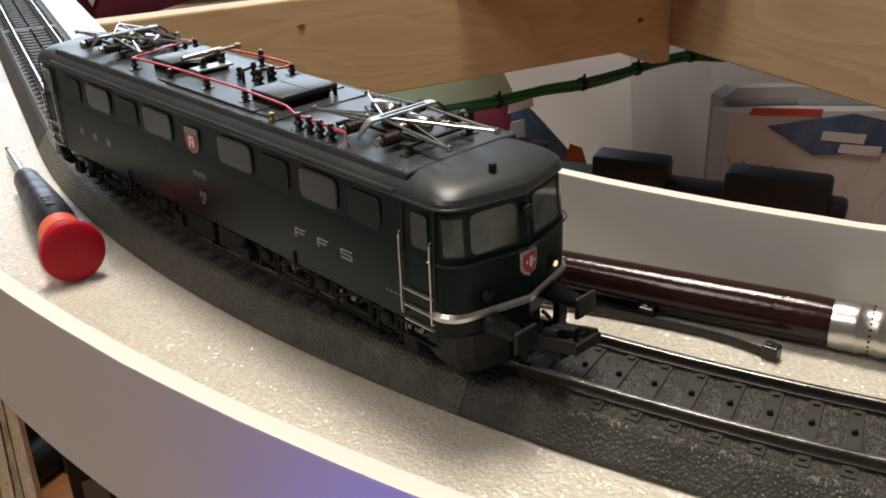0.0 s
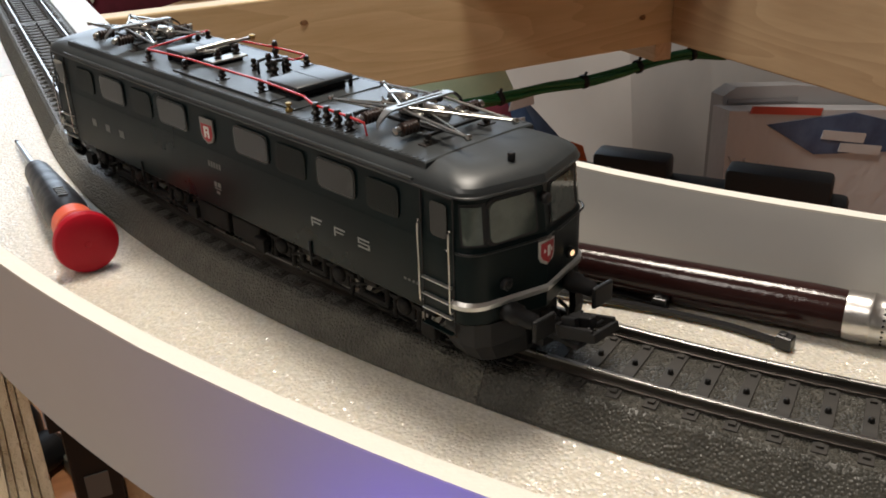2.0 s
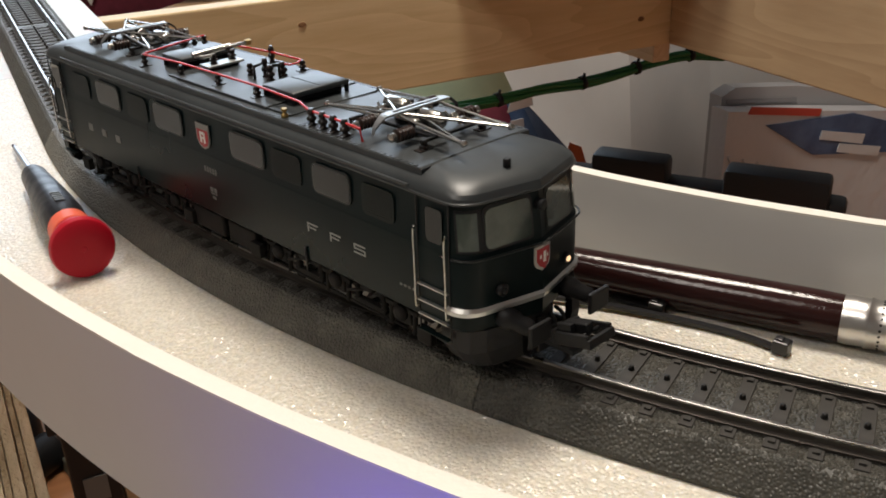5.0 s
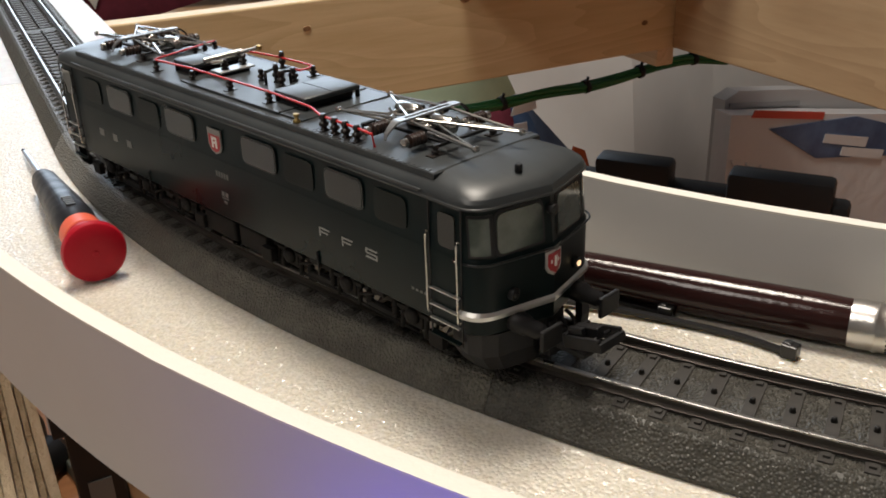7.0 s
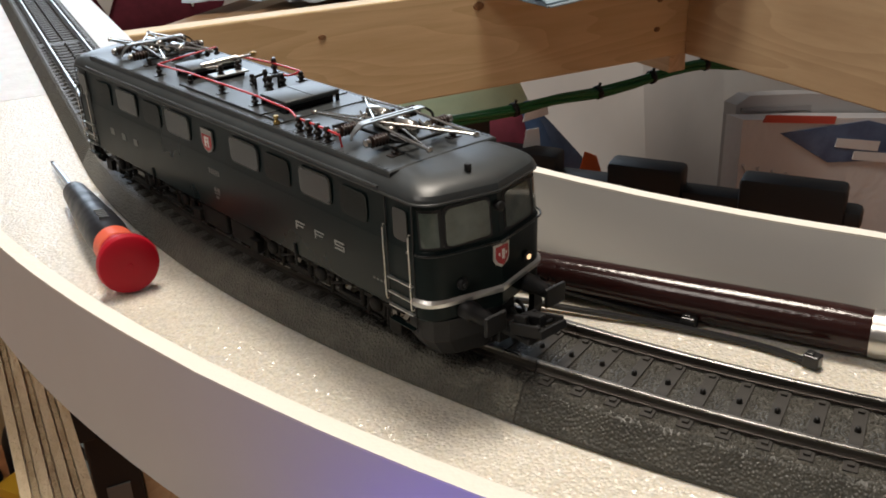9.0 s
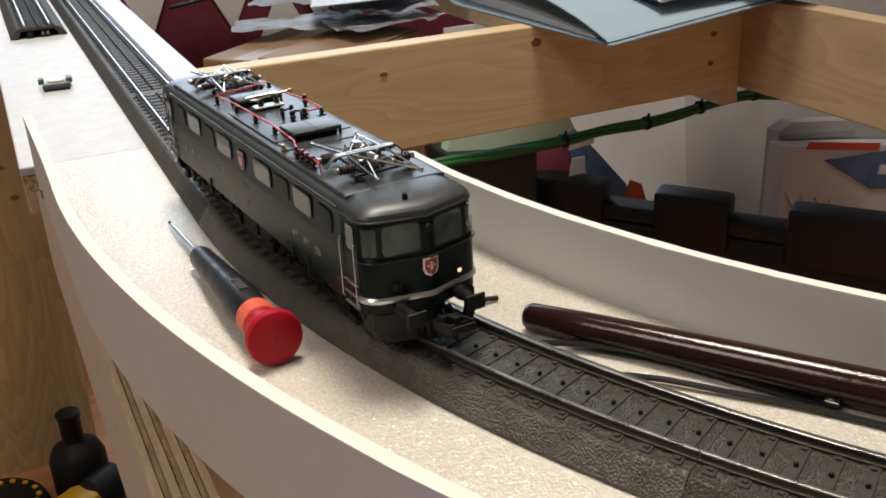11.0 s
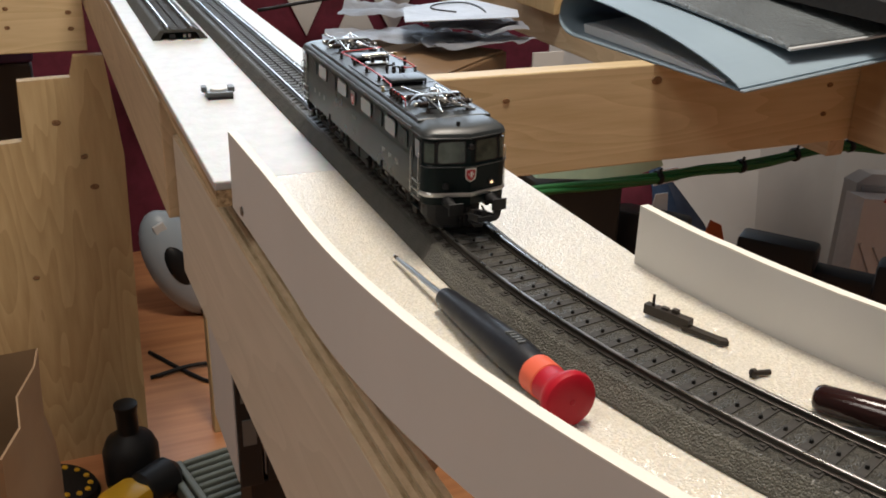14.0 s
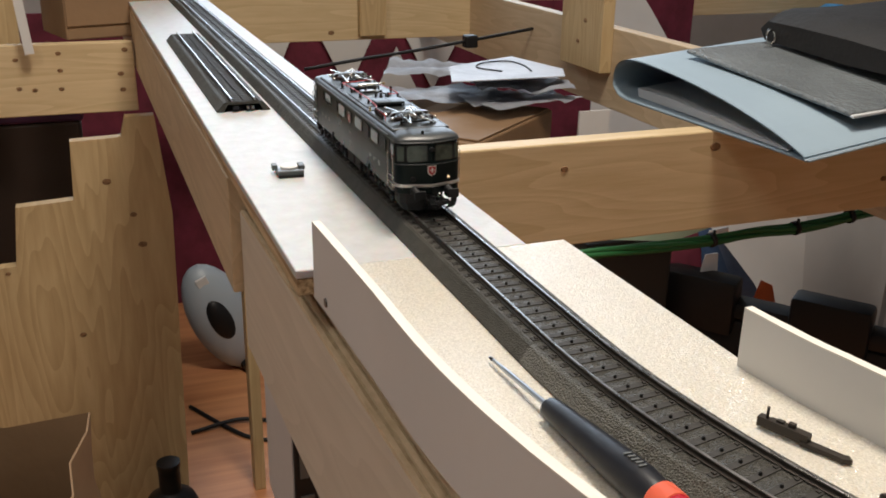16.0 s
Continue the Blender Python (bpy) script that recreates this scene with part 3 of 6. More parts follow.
def pantograph(parent, yc, way):
    """A folded diamond pantograph with crossed stays; its head points along way (+1 or -1)."""
    pan = part("pantograph_base", mm(box(-5.6, 5.6, yc - 3.4, yc + 3.4, 41.0, 41.6, 0.15)), BLACK, parent, "black pantograph frame on insulators")
    for y in (-10.5, 10.5):
        part("cross_bar", mm(box(-8.6, 8.6, yc + y - 0.45, yc + y + 0.45, 40.9, 41.5, 0.1)), BLACK, pan)
    for x in (-5.2, 5.2):
        part("side_bar", mm(box(x - 0.45, x + 0.45, yc - 10.0, yc + 10.0, 40.88, 41.46, 0.1)), BLACK, pan)
    for y in (-10.5, 10.5):
        for x in (-8.0, 8.0):
            bm = bmesh.new()
            add_box(bm, x - 1.7, x + 1.7, yc + y - 1.0, yc + y + 1.0, roof_z(x) - 0.1, roof_z(x) + 0.3, 0.1)
            insulator(bm, x, yc + y, roof_z(x), 2.0, 0.9)
            part("insulator", mm(bm), INSULATOR, pan, "small dark ribbed insulator")
    for x in (-1, 1):
        for y in (-5.5, 5.5):
            bm = bmesh.new()
            ribs = [(0.45 * k, 1.35 if k % 2 else 1.0) for k in range(10)]
            add_lathe(bm, [(-0.4, 0.5)] + ribs + [(4.3, 0.5)], pose(x * 6.2, yc + y, 41.6, 0, 90 * x, 0), 14)
            part("damper", mm(bm), BROWN_RIB, pan, "ribbed brown insulator barrel", True)
            bm = bmesh.new()
            add_lathe(bm, [(0, 0.3), (0.2, 0.9), (1.2, 0.9), (1.5, 0.4)], pose(x * 10.6, yc + y, 41.6, 0, 90 * x, 0), 12)
            part("end_cap", mm(bm), CHROME, pan, "", True)
    for x, y0, y1, r in ((0.4, -7.5, 2.0, 1.75), (2.4, 4.5, 12.0, 1.6), (-3.0, -4.0, 3.0, 0.9)):
        bm = bmesh.new()
        n = y1 - y0
        add_lathe(bm, [(0, 0.4), (0.3, r * 0.7), (1.0, r), (n - 1.0, r), (n - 0.3, r * 0.7), (n, 0.4)], pose(x, yc + way * y1, 42.2, 90 * way, 0, 0), 16)
        part("spring_cylinder", mm(bm), CHROME, pan, "shiny spring cylinder", True)
    for x, y in ((-4.2, 6.5), (4.4, -6.0), (3.6, -9.0), (-1.4, 8.8), (5.0, 2.0)):
        bm = bmesh.new()
        add_rod(bm, (x, yc + y * way, 41.2), (x * 0.8, yc + y * way + 1.6, 43.0), 0.3, 6)
        add_lathe(bm, [(-0.3, 0.3), (0, 0.75), (0.9, 0.75), (1.1, 0.3)], pose(x, yc + y * way, 42.1, 0, 90, 20), 10)
        part("lever", mm(bm), CHROME, pan, "small bright lever", True)
    top = 44.0
    for e in (-1, 1):
        for x in (-1, 1):
            knee = (x * (6.4 if e * way < 0 else 7.2), yc + e * 19.6, 42.3)
            rods = [((x * 4.6, yc + e * 5.0, 41.9), knee, 0.34), (knee, (x * 5.6, yc + e * 0.8, top - 0.3), 0.30)]
            if x > 0:
                rods.append((knee, (-x * 4.4, yc + e * 0.6, top - 0.4), 0.30))
            else:
                rods.append((knee, (x * 1.6, yc + e * 4.0, 42.8), 0.24))
            for a, b, r in rods:
                part("arm", mm(add_rod(bmesh.new(), a, b, r, 8)), CHROME, pan, "thin bright wire arm", True)
            bm = bmesh.new()
            add_lathe(bm, [(0, 0.3), (0.15, 0.62), (1.0, 0.62), (1.15, 0.3)], Matrix.Translation(knee) @ pose(-0.57, 0, 0, 0, 90, 0), 10)
            part("knee_joint", mm(bm), CHROME, pan, "", True)
    # collector head: a flat bar with a long dark slot and drooping horns
    bm = bmesh.new()
    for d in (-1.0, 1.0):
        add_box(bm, -7.6, 7.6, yc + 0.75 * d - 0.35, yc + 0.75 * d + 0.35, top - 0.25, top + 0.25, 0.1)
    for x in (-7.2, 7.2):
        add_box(bm, x - 1.2, x + 1.2, yc - 1.1, yc + 1.1, top - 0.2, top + 0.22, 0.1)
    head = part("collector_head", mm(bm), HEAD, pan, "bright slotted collector bar")
    part("slot", mm(box(-6.0, 6.0, yc - 0.44, yc + 0.44, top - 0.3, top - 0.05)), BLACK, head, "dark slot")
    for x in (-1, 1):
        rows = []
        for px, pz, wide in ((7.9, top, 1.05), (8.8, top - 0.15, 0.95), (10.2, top - 1.1, 0.7), (11.2, top - 2.0, 0.5), (11.5, top - 3.0, 0.4)):
            rows.append([(x * px, yc - wide, pz - 0.2), (x * px, yc + wide, pz - 0.2), (x * px, yc + wide, pz + 0.2), (x * px, yc - wide, pz + 0.2)])
        part("horn", mm(rings_mesh(rows)), HEAD if x < 0 else BLACK, head, "drooping bright horn" if x < 0 else "drooping black horn")
    return pan


def wheelset(parent, y):
    bm = bmesh.new()
    for x in (-1, 1):
        m = pose(x * 7.4, y, 7.2, 0, x * 90, 0)
        add_lathe(bm, [(-0.2, 7.9), (0.5, 7.9), (0.7, 7.25), (2.6, 7.1), (2.7, 6.0), (2.2, 5.6), (2.1, 2.0), (3.0, 1.6), (3.0, 0.4)], m, 28)
    add_rod(bm, (-7.4, y, 7.2), (7.4, y, 7.2), 1.1, 10)
    return part("wheelset", mm(bm), STEEL, parent, "steel wheelset", True)


def bogie(parent, yc):
    frame_ = bmesh.new()
    for x in (-1, 1):
        add_box(frame_, x * 12.2 - 0.9, x * 12.2 + 0.9, yc - 29, yc + 29, 6.0, 8.4, 0.3)
        for k in (-21, 0, 21):
            add_box(frame_, x * 12.8 - 1.1, x * 12.8 + 1.1, yc + k - 2.6, yc + k + 2.6, 3.6, 9.0, 0.4)
            add_lathe(frame_, [(0, 2.0), (1.2, 1.7), (1.5, 0.8)], pose(x * 13.6, yc + k, 6.2, 0, x * 90, 0), 12)
        for k in (-10.5, 10.5):
            add_box(frame_, x * 12.9 - 0.7, x * 12.9 + 0.7, yc + k - 4.8, yc + k + 4.8, 3.0, 4.2, 0.2)
            for j in (-4.2, 4.2):
                add_lathe(frame_, [(2.4 + 0.45 * i, 0.95 if i % 2 else 0.6) for i in range(11)], pose(x * 13.0, yc + k + j, 1.2), 10)
        for k in (-27, -15, 15, 27):
            add_rod(frame_, (x * 12.6, yc + k, 7.0), (x * 12.6, yc + k + 1.0, 1.2), 0.4, 6)
            add_box(frame_, x * 12.0 - 0.6, x * 12.0 + 0.6, yc + k - 0.9, yc + k + 0.9, 0.8, 3.0, 0.2)
        add_rod(frame_, (x * 13.4, yc - 22, 2.6), (x * 13.4, yc + 22, 2.6), 0.32, 6)
        add_box(frame_, x * 14.6 - 0.8, x * 14.6 + 0.8, yc - 31, yc - 27, 2.6, 6.0, 0.2)
        add_box(frame_, x * 14.6 - 0.8, x * 14.6 + 0.8, yc + 27, yc + 31, 2.6, 6.0, 0.2)
        for k in (-24.5, -17.5, -3.5, 3.5, 17.5, 24.5):
            add_rod(frame_, (x * 13.2, yc + k, 8.6), (x * 13.6, yc + k, 2.2), 0.55, 8)
            add_box(frame_, x * 13.3 - 0.7, x * 13.3 + 0.7, yc + k - 1.3, yc + k + 1.3, 6.6, 7.6, 0.15)
        for k in (-12.5, 9.0):
            add_box(frame_, x * 13.5 - 0.9, x * 13.5 + 0.9, yc + k, yc + k + 4.0, 7.2, 9.6, 0.3)
            add_rod(frame_, (x * 14.0, yc + k + 0.5, 8.0), (x * 14.0, yc + k + 8.5, 5.2), 0.35, 6)
    add_box(frame_, -8, 8, yc - 6, yc + 6, 7, 9.5)
    b = part("bogie", mm(frame_), GEAR, parent, "black three-axle bogie frame with springs")
    for k in (-21, 0, 21):
        wheelset(b, yc + k)
    return b


def front_gear(parent, flip):
    """Buffer beam, buffers, pilot, coupling and hoses at one end."""
    turn = Matrix.Translation((0, 2 * MID, 0)) @ Matrix.Rotation(math.pi, 4, "Z") if flip else Matrix.Identity(4)

    def put(bm):
        bmesh.ops.transform(bm, matrix=turn, verts=bm.verts)
        return mm(bm)

    bm = bmesh.new()
    plan = [(-15.9, -90.5), (-15.2, -93.6), (-12.6, -95.4), (-5, -97.4), (4.0, -97.4), (4.0, -86.0), (-15.2, -86.0)]
    low = [(x * 0.84, y * 0.97 - 2.5) for x, y in plan]
    rings_mesh([[(x, y, z) for x, y in pl] for pl, z in ((low, 1.6), (plan, 5.4), (plan, 10.2))], 0, True, bm)
    pilot = part("pilot", put(bm), BLACK, parent, "black front apron")
    for x in (1,):
        bm = rings_mesh([[(x * (a - w), y - 0.5, z), (x * (a + w), y - 0.1, z), (x * (a + w), y + 1.6, z), (x * (a - w), y + 1.2, z)] for a, w, y, z in ((10.4, 1.6, -95.6, 1.2), (11.6, 1.7, -96.2, 2.4), (12.6, 1.5, -96.0, 4.6), (13.2, 1.3, -95.2, 7.4), (13.4, 1.3, -94.6, 10.4))])
        part("step_bracket", put(bm), BLACK, pilot, "curved black bracket under the nose")
    for x in (-8.4, 8.8):
        bm = bmesh.new()
        m = pose(x, -98.0, 11.6, 90, 0, 0)
        add_lathe(bm, [(-5, 2.1), (0.6, 2.1), (0.7, 1.7), (4.2, 1.6), (4.3, 1.15), (6.0, 1.15)], m, 16)
        add_box(bm, x - 2.9, x + 2.9, -105.0, -104.1, 9.3, 13.7, 0.35)
        part("buffer", put(bm), BLACK, parent, "black buffer with a wide plate")
    tilt = Matrix.Translation((0.6, -102.5, 6.6)) @ Matrix.Rotation(radians(-14), 4, "X") @ Matrix.Diagonal((0.85, 0.85, 0.9, 1)) @ Matrix.Translation((0, 103, -5))
    coupling = part("coupling", put(box(-1.6, 1.6, -107.0, -93.0, 4.4, 5.6, 0.3)), BLACK, parent, "black close coupling with loop")
    for x in (-3.9, 3.9):
        part("coupling_arm", put(add_box(bmesh.new(), x - 0.5, x + 0.5, -114.0, -104.5, 4.6, 7.4, 0.2, 0, tilt)), BLACK, coupling)
    part("loop_bar", put(add_box(bmesh.new(), -4.4, 4.4, -114.6, -113.4, 4.6, 6.6, 0.2, 0, tilt)), BLACK, coupling)
    part("loop_bar", put(add_box(bmesh.new(), -4.4, 4.4, -105.2, -104.0, 4.6, 7.8, 0.2, 0, tilt)), BLACK, coupling)
    part("cross_pin", put(add_rod(bmesh.new(), (-3.2, -108.8, 9.4), (4.2, -108.8, 9.4), 0.4, 8)), BLACK, coupling)
    part("hook", put(add_box(bmesh.new(), -1.2, 1.2, -111.5, -105.0, 6.2, 8.6, 0.3, 0, tilt)), BLACK, coupling)
    part("latch", put(add_box(bmesh.new(), -3.4, -2.0, -109.0, -105.0, 5.0, 9.0, 0.2, 0, tilt)), BLACK, coupling)
    part("coupling_socket", put(box(-2.6, 2.6, -99.5, -97.0, 2.4, 7.0, 0.3)), BLACK, coupling)
    bm = bmesh.new()
    for x in (-4.2, -2.8, 3.0, 5.6):
        add_tube(bm, spline([(x, -96.5, 8.5), (x, -98.6, 7.4), (x * 0.95, -98.8, 5.0), (x * 0.8, -97.6, 3.0)]), 0.42, 6)
    add_box(bm, -1.0, 1.0, -98.2, -96.4, 6.6, 9.0, 0.2)
    part("brake_hose", put(bm), BLACK, pilot, "black brake hoses")


def locomotive():
    t = thing("locomotive", "dark green model electric locomotive with grey roof, standing on the rails", "locomotive")
    part("body", mm(loft([(9.8, 0.5, 5.9, 2.9), (10.3, 0.0, 6.1, 3.0), (14.0, 0.0, 6.1, 3.0), (24.9, 0.0, 6.1, 3.0), (25.0, 0.02, 6.1, 3.0, 0.05), (25.5, 0.15, 6.1, 3.0, 0.55), (35.2, 0.45, 6.1, 3.0, 1.5)])), GREEN, t, "dark green lacquered body shell", True, 18)
    # roof with an overhanging visor at both ends
    part("roof", mm(loft([(34.95, -0.05, 6.1, 3.0, 0.9), (35.1, -0.3, 6.1, 3.0, 0.65), (35.45, -0.3, 6.1, 3.0, 0.65), (35.6, -0.12, 6.1, 3.0, 0.8), (36.2, 0.0, 6.1, 3.0, 0.9), (36.9, 0.4, 6.1, 3.0, 1.2), (37.4, 0.95, 6.1, 3.0, 1.7), (37.9, 1.7, 6.1, 3.0, 2.4), (38.35, 2.7, 6.1, 2.9, 3.3), (38.75, 3.8, 6.0, 2.8, 4.6), (39.05, 4.6, 5.8, 2.4, 7.0), (39.22, 6.6, 5.6, 1.8, 10.0), (39.3, 9.0, 5.2, 1.2, 14.0)])), ROOF, t, "grey rounded roof with visor ends", True, 20)
    for x in (-1, 1):
        part("rain_gutter", mm(box(x * 16.75 - 0.3, x * 16.75 + 0.3, -80, 65, 36.0, 36.5, 0.12)), ROOF, t)
    deck = bmesh.new()
    rows = []
    for y in (-81.6, -81.2, 65.2, 65.6):
        dip = 0.25 if y in (-81.6, 65.6) else 0.0
        rows.append([(x, y, z - dip) for x, z in ((-14.7, 37.7), (14.7, 37.7), (14.7, 39.1), (14.5, 39.25), (9.0, 39.45), (0.0, 39.5), (-9.0, 39.45), (-14.5, 39.25), (-14.7, 39.1))])
    rings_mesh(rows, 0, True, deck)
    part("walkway", mm(deck), ROOF, t, "flat grey roof deck with raised edges")
    for x in (-1, 1):
        bm = bmesh.new()
        for k in range(96):
            y = -80.0 + 1.5 * k
            add_box(bm, x * 14.1 - 0.45, x * 14.1 + 0.45, y, y + 0.7, 39.1, 39.36)
        tagged(part("tread_ribs", mm(bm), ROOF, t, "fine ribs along the roof edge"), kind="stuff")
    # flanks
    for side in (-1, 1):
        for y1, y0 in WINDOWS:
            bm = bmesh.new()
            side_panel(bm, y0, y1, 27.4, 33.3, 0.2, None, 1.1)
            win = part("side_window", mm(bm if side < 0 else mirror(bm)), PANE, t, "milky window with pale blind")
            # raised rim, coloured dark where a sunk window would be shaded
            bm = bmesh.new()
            side_panel(bm, y0 - 0.4, y1 + 0.4, 27.0, 33.7, 0.12, None, 1.4)
            part("window_frame", mm(bm if side < 0 else mirror(bm)), RIM, win)
        for y1, y0 in GRILLES:
            bm = bmesh.new()
            side_panel(bm, y0 - 0.2, y1 + 0.2, 26.8, 33.3, 0.06, None, 1.2)
            grille = part("vent_grille", mm(bm if side < 0 else mirror(bm)), VENT, t, "dark finely slatted vent grille")
            for k in range(11):
                z = 27.35 + 0.52 * k
                part("slat", mm(add_box(bmesh.new(), side * HALF - 0.1, side * HALF + 0.1, y0 + 0.5, y1 - 0.5, z, z + 0.22)), VENT, grille)
        for y0, y1, wy0, wy1 in ((-90.2, -81.6, -88.5, -84.2), (66.2, 74.6, 67.6, 73.0)):
            bm = bmesh.new()
            for a, b in ((y0, y0 + 0.25), (y1 - 0.25, y1)):
                add_box(bm, side * HALF - 0.12, side * HALF + 0.12, a, b, 7.0, 35.0)
            add_box(bm, side * HALF - 0.12, side * HALF + 0.12, y0, y1, 34.8, 35.1)
            door = part("cab_door", mm(bm), BLACK, t, "narrow cab door with tall window")
            bm = bmesh.new()
            side_panel(bm, wy0, wy1, 26.6, 33.4, 0.1)
            part("door_window", mm(bm if side < 0 else mirror(bm)), PANE, door)
            bm = bmesh.new()
            add_rod(bm, (side * (HALF + 0.2), y0 + 2.0, 24.8), (side * (HALF + 0.7), y0 + 0.9, 24.8), 0.25, 6)
            part("door_handle", mm(bm), CHROME, door)
            for y in (y0 + 0.4, y1 - 0.1):
                bm = bmesh.new()
                x = side * (HALF + 0.95)
                add_tube(bm, spline([(side * HALF, y, 28.6), (x, y, 28.3), (x, y, 20), (x, y, 12.6), (side * HALF, y, 12.2)], 4), 0.19, 6)
                part("handrail", mm(bm), CHROME, t, "thin bright handrail")
            for z in (17.3, 13.85, 10.85, 7.4):
                bm = box(min(side * (HALF - 0.5), side * (HALF + 0.75)), max(side * (HALF - 0.5), side * (HALF + 0.75)), y0 + 0.5, y1 - 0.3, z - 0.13, z + 0.13, 0.06)
                part("door_step", mm(bm), SILVER if z > 9 else GREEN, t)
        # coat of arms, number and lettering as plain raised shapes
        def plates(places, material, name, label=""):
            bm = bmesh.new()
            for y0, y1, z0, z1 in places:
                add_box(bm, side * HALF - 0.1, side * HALF + 0.14, y0, y1, z0, z1)
            return part(name, mm(bm), material, t, label)

        bm = rings_mesh([[(-HALF - d, y, z) for y, z in ((-11.6, 32.6), (-11.6, 28.6), (-10.6, 27.1), (-8.8, 26.4), (-7.0, 27.1), (-6.0, 28.6), (-6.0, 32.6))] for d in (-0.1, 0.25)])
        part("coat_of_arms", mm(bm if side < 0 else mirror(bm)), SHIELD_RIM, t, "small shield with dull rim")
        bm = rings_mesh([[(-HALF - d, y, z) for y, z in ((-11.1, 31.2), (-11.1, 28.8), (-10.3, 27.5), (-8.8, 26.9), (-7.3, 27.5), (-6.5, 28.8), (-6.5, 31.2))] for d in (-0.1, 0.33)])
        part("shield_field", mm(bm if side < 0 else mirror(bm)), RED, t, "red shield field")
        plates(((-9.9, -9.2, 28.0, 30.6), (-8.4, -7.7, 28.0, 30.6), (-9.9, -7.7, 30.1, 30.7), (-9.9, -7.7, 29.0, 29.5)), WHITE, "shield_emblem").location.x = side * 0.0003
        plates([(-12.4 + 1.15 * k, -11.7 + 1.15 * k, 20.6, 22.0) for k in range(5)], DIM_WHITE, "running_number", "row of small pale bars")
        plates([(-11.4, -10.2, 15.8, 17.0), (-9.8, -8.6, 15.8, 17.0), (-11.4, -8.6, 15.2, 15.5), (-10.6, -9.2, 14.0, 14.7)], DIM_WHITE, "data_plate", "small pale data plate")
        plates([(-80.5 + 1.2 * k, -79.8 + 1.2 * k, 14.6, 15.1) for k in range(4)], DIM_WHITE, "data_print")
        # three spaced letters made of bars, at one end and faintly at the other
        f_bars = lambda y: ((y - 0.4, y, 17.1, 19.2), (y - 3.6, y, 18.85, 19.2), (y - 3.0, y, 18.0, 18.3))
        s_bars = lambda y: ((y - 3.6, y, 18.85, 19.2), (y - 3.6, y, 18.0, 18.3), (y - 3.6, y, 17.1, 17.45), (y - 0.4, y, 18.1, 19.1), (y - 3.6, y - 3.2, 17.2, 18.2))
        plates((*f_bars(-47.2), *f_bars(-54.9), *s_bars(-62.6)), mat("dull_silver_print", (0.26, 0.27, 0.265), 0.4), "lettering", "three silver letters in wide spacing")
        plates([(52.0 - 8 * k, 54.6 - 8 * k, 17.4, 19.4) for k in range(3)], DIM_WHITE, "lettering", "three faint pale letters")
        for y in (-46, 28):
            part("latch_rod", mm(add_rod(bmesh.new(), (side * (HALF + 0.3), y, 13.0), (side * (HALF + 0.2), y, 7.4), 0.3, 6)), BLACK, t)
    # both ends
    for flip in (False, True):
        y_of = (lambda y: 2 * MID - y) if flip else (lambda y: y)
        for sx in (-1, 1):
            outline = [(sx * x, z) for x, z in SCREEN]
            bm = nose_plate(bmesh.new(), ring_of(outline, 0.55), 0.12, 0, flip)
            fr = part("windscreen_frame", mm(bm), BLACK, t, "black rubber windscreen seal")
            bm = nose_plate(bmesh.new(), outline, 0.3, 0, flip)
            part("windscreen", mm(bm), SCREEN_GLASS, fr, "glossy grey-green windscreen")
            seal = part("corner_window_frame", mm(corner_plate(sx, flip, 0.30, 0.96, 25.9, 33.9, 0.12)), BLACK, t, "black rubber seal of the corner window")
            part("corner_window", mm(corner_plate(sx, flip, 0.38, 0.88, 26.4, 33.4, 0.3)), SCREEN_GLASS, seal, "curved glossy corner window")
            bm = bmesh.new()
            p, _ = front_place(sx * 9.1, 17.6)
            add_lathe(bm, [(-1.0, 1.25), (0.7, 1.25), (0.9, 1.05)], pose(p.x, y_of(p.y), p.z, -90 if flip else 90, 0, 0), 16)
            lamp = part("headlight", mm(bm), BLACK, t, "round headlight")
            bm = bmesh.new()
            add_lathe(bm, [(0.5, 0.7), (1.0, 0.6), (1.2, 0.3)], pose(p.x, y_of(p.y), p.z, -90 if flip else 90, 0, 0), 14)
            part("lens", mm(bm), LIT if sx > 0 and not flip else BLACK, lamp, "warm lit lens" if sx > 0 and not flip else "dark lens")
            bm = bmesh.new()
            rail = [(sx * x, y_of(front_place(sx * x, 24.9)[0].y - 0.55), 24.9) for x in (0.8, 4.0, 8.0, 11.0)]
            rail += [(sx * (x + 0.45), y_of(y + MID - 0.45), 24.9) for x, y in corner_curve(HALF, (REAR - FRONT) / 2, 6.1, 3.0)[7:0:-1]]
            add_tube(bm, rail, 0.22, 6)
            part("grab_rail", mm(bm), RIM, t, "thin dark rail under the windscreen")
        # third lamp between the screens, bar for the number
        p, _ = front_place(0, 32.6)
        bm = bmesh.new()
        add_lathe(bm, [(-1.0, 1.1), (1.1, 1.1), (1.3, 0.9), (1.35, 0.3)], pose(0, y_of(p.y), p.z - 0.4, -90 if flip else 90, 0, 0), 16)
        part("top_headlight", mm(bm), BLACK, t, "dark upper headlight")
        bm = bmesh.new()
        for k in range(5):
            nose_plate(bm, [(-2.2 + 0.95 * k, 24.0), (-1.5 + 0.95 * k, 24.0), (-1.5 + 0.95 * k, 24.9), (-2.2 + 0.95 * k, 24.9)], 0.15, 0, flip)
        part("front_number", mm(bm), DIM_WHITE, t, "row of tiny pale bars")
        # national shield
        shield = [(-1.75, 23.6), (-1.75, 21.2), (-1.2, 20.2), (0.0, 19.5), (1.2, 20.2), (1.75, 21.2), (1.75, 23.6), (0, 23.85)]
        sh = part("front_shield", mm(nose_plate(bmesh.new(), ring_of(shield, 0.42), 0.25, 0, flip)), SILVER, t, "silver-rimmed shield")
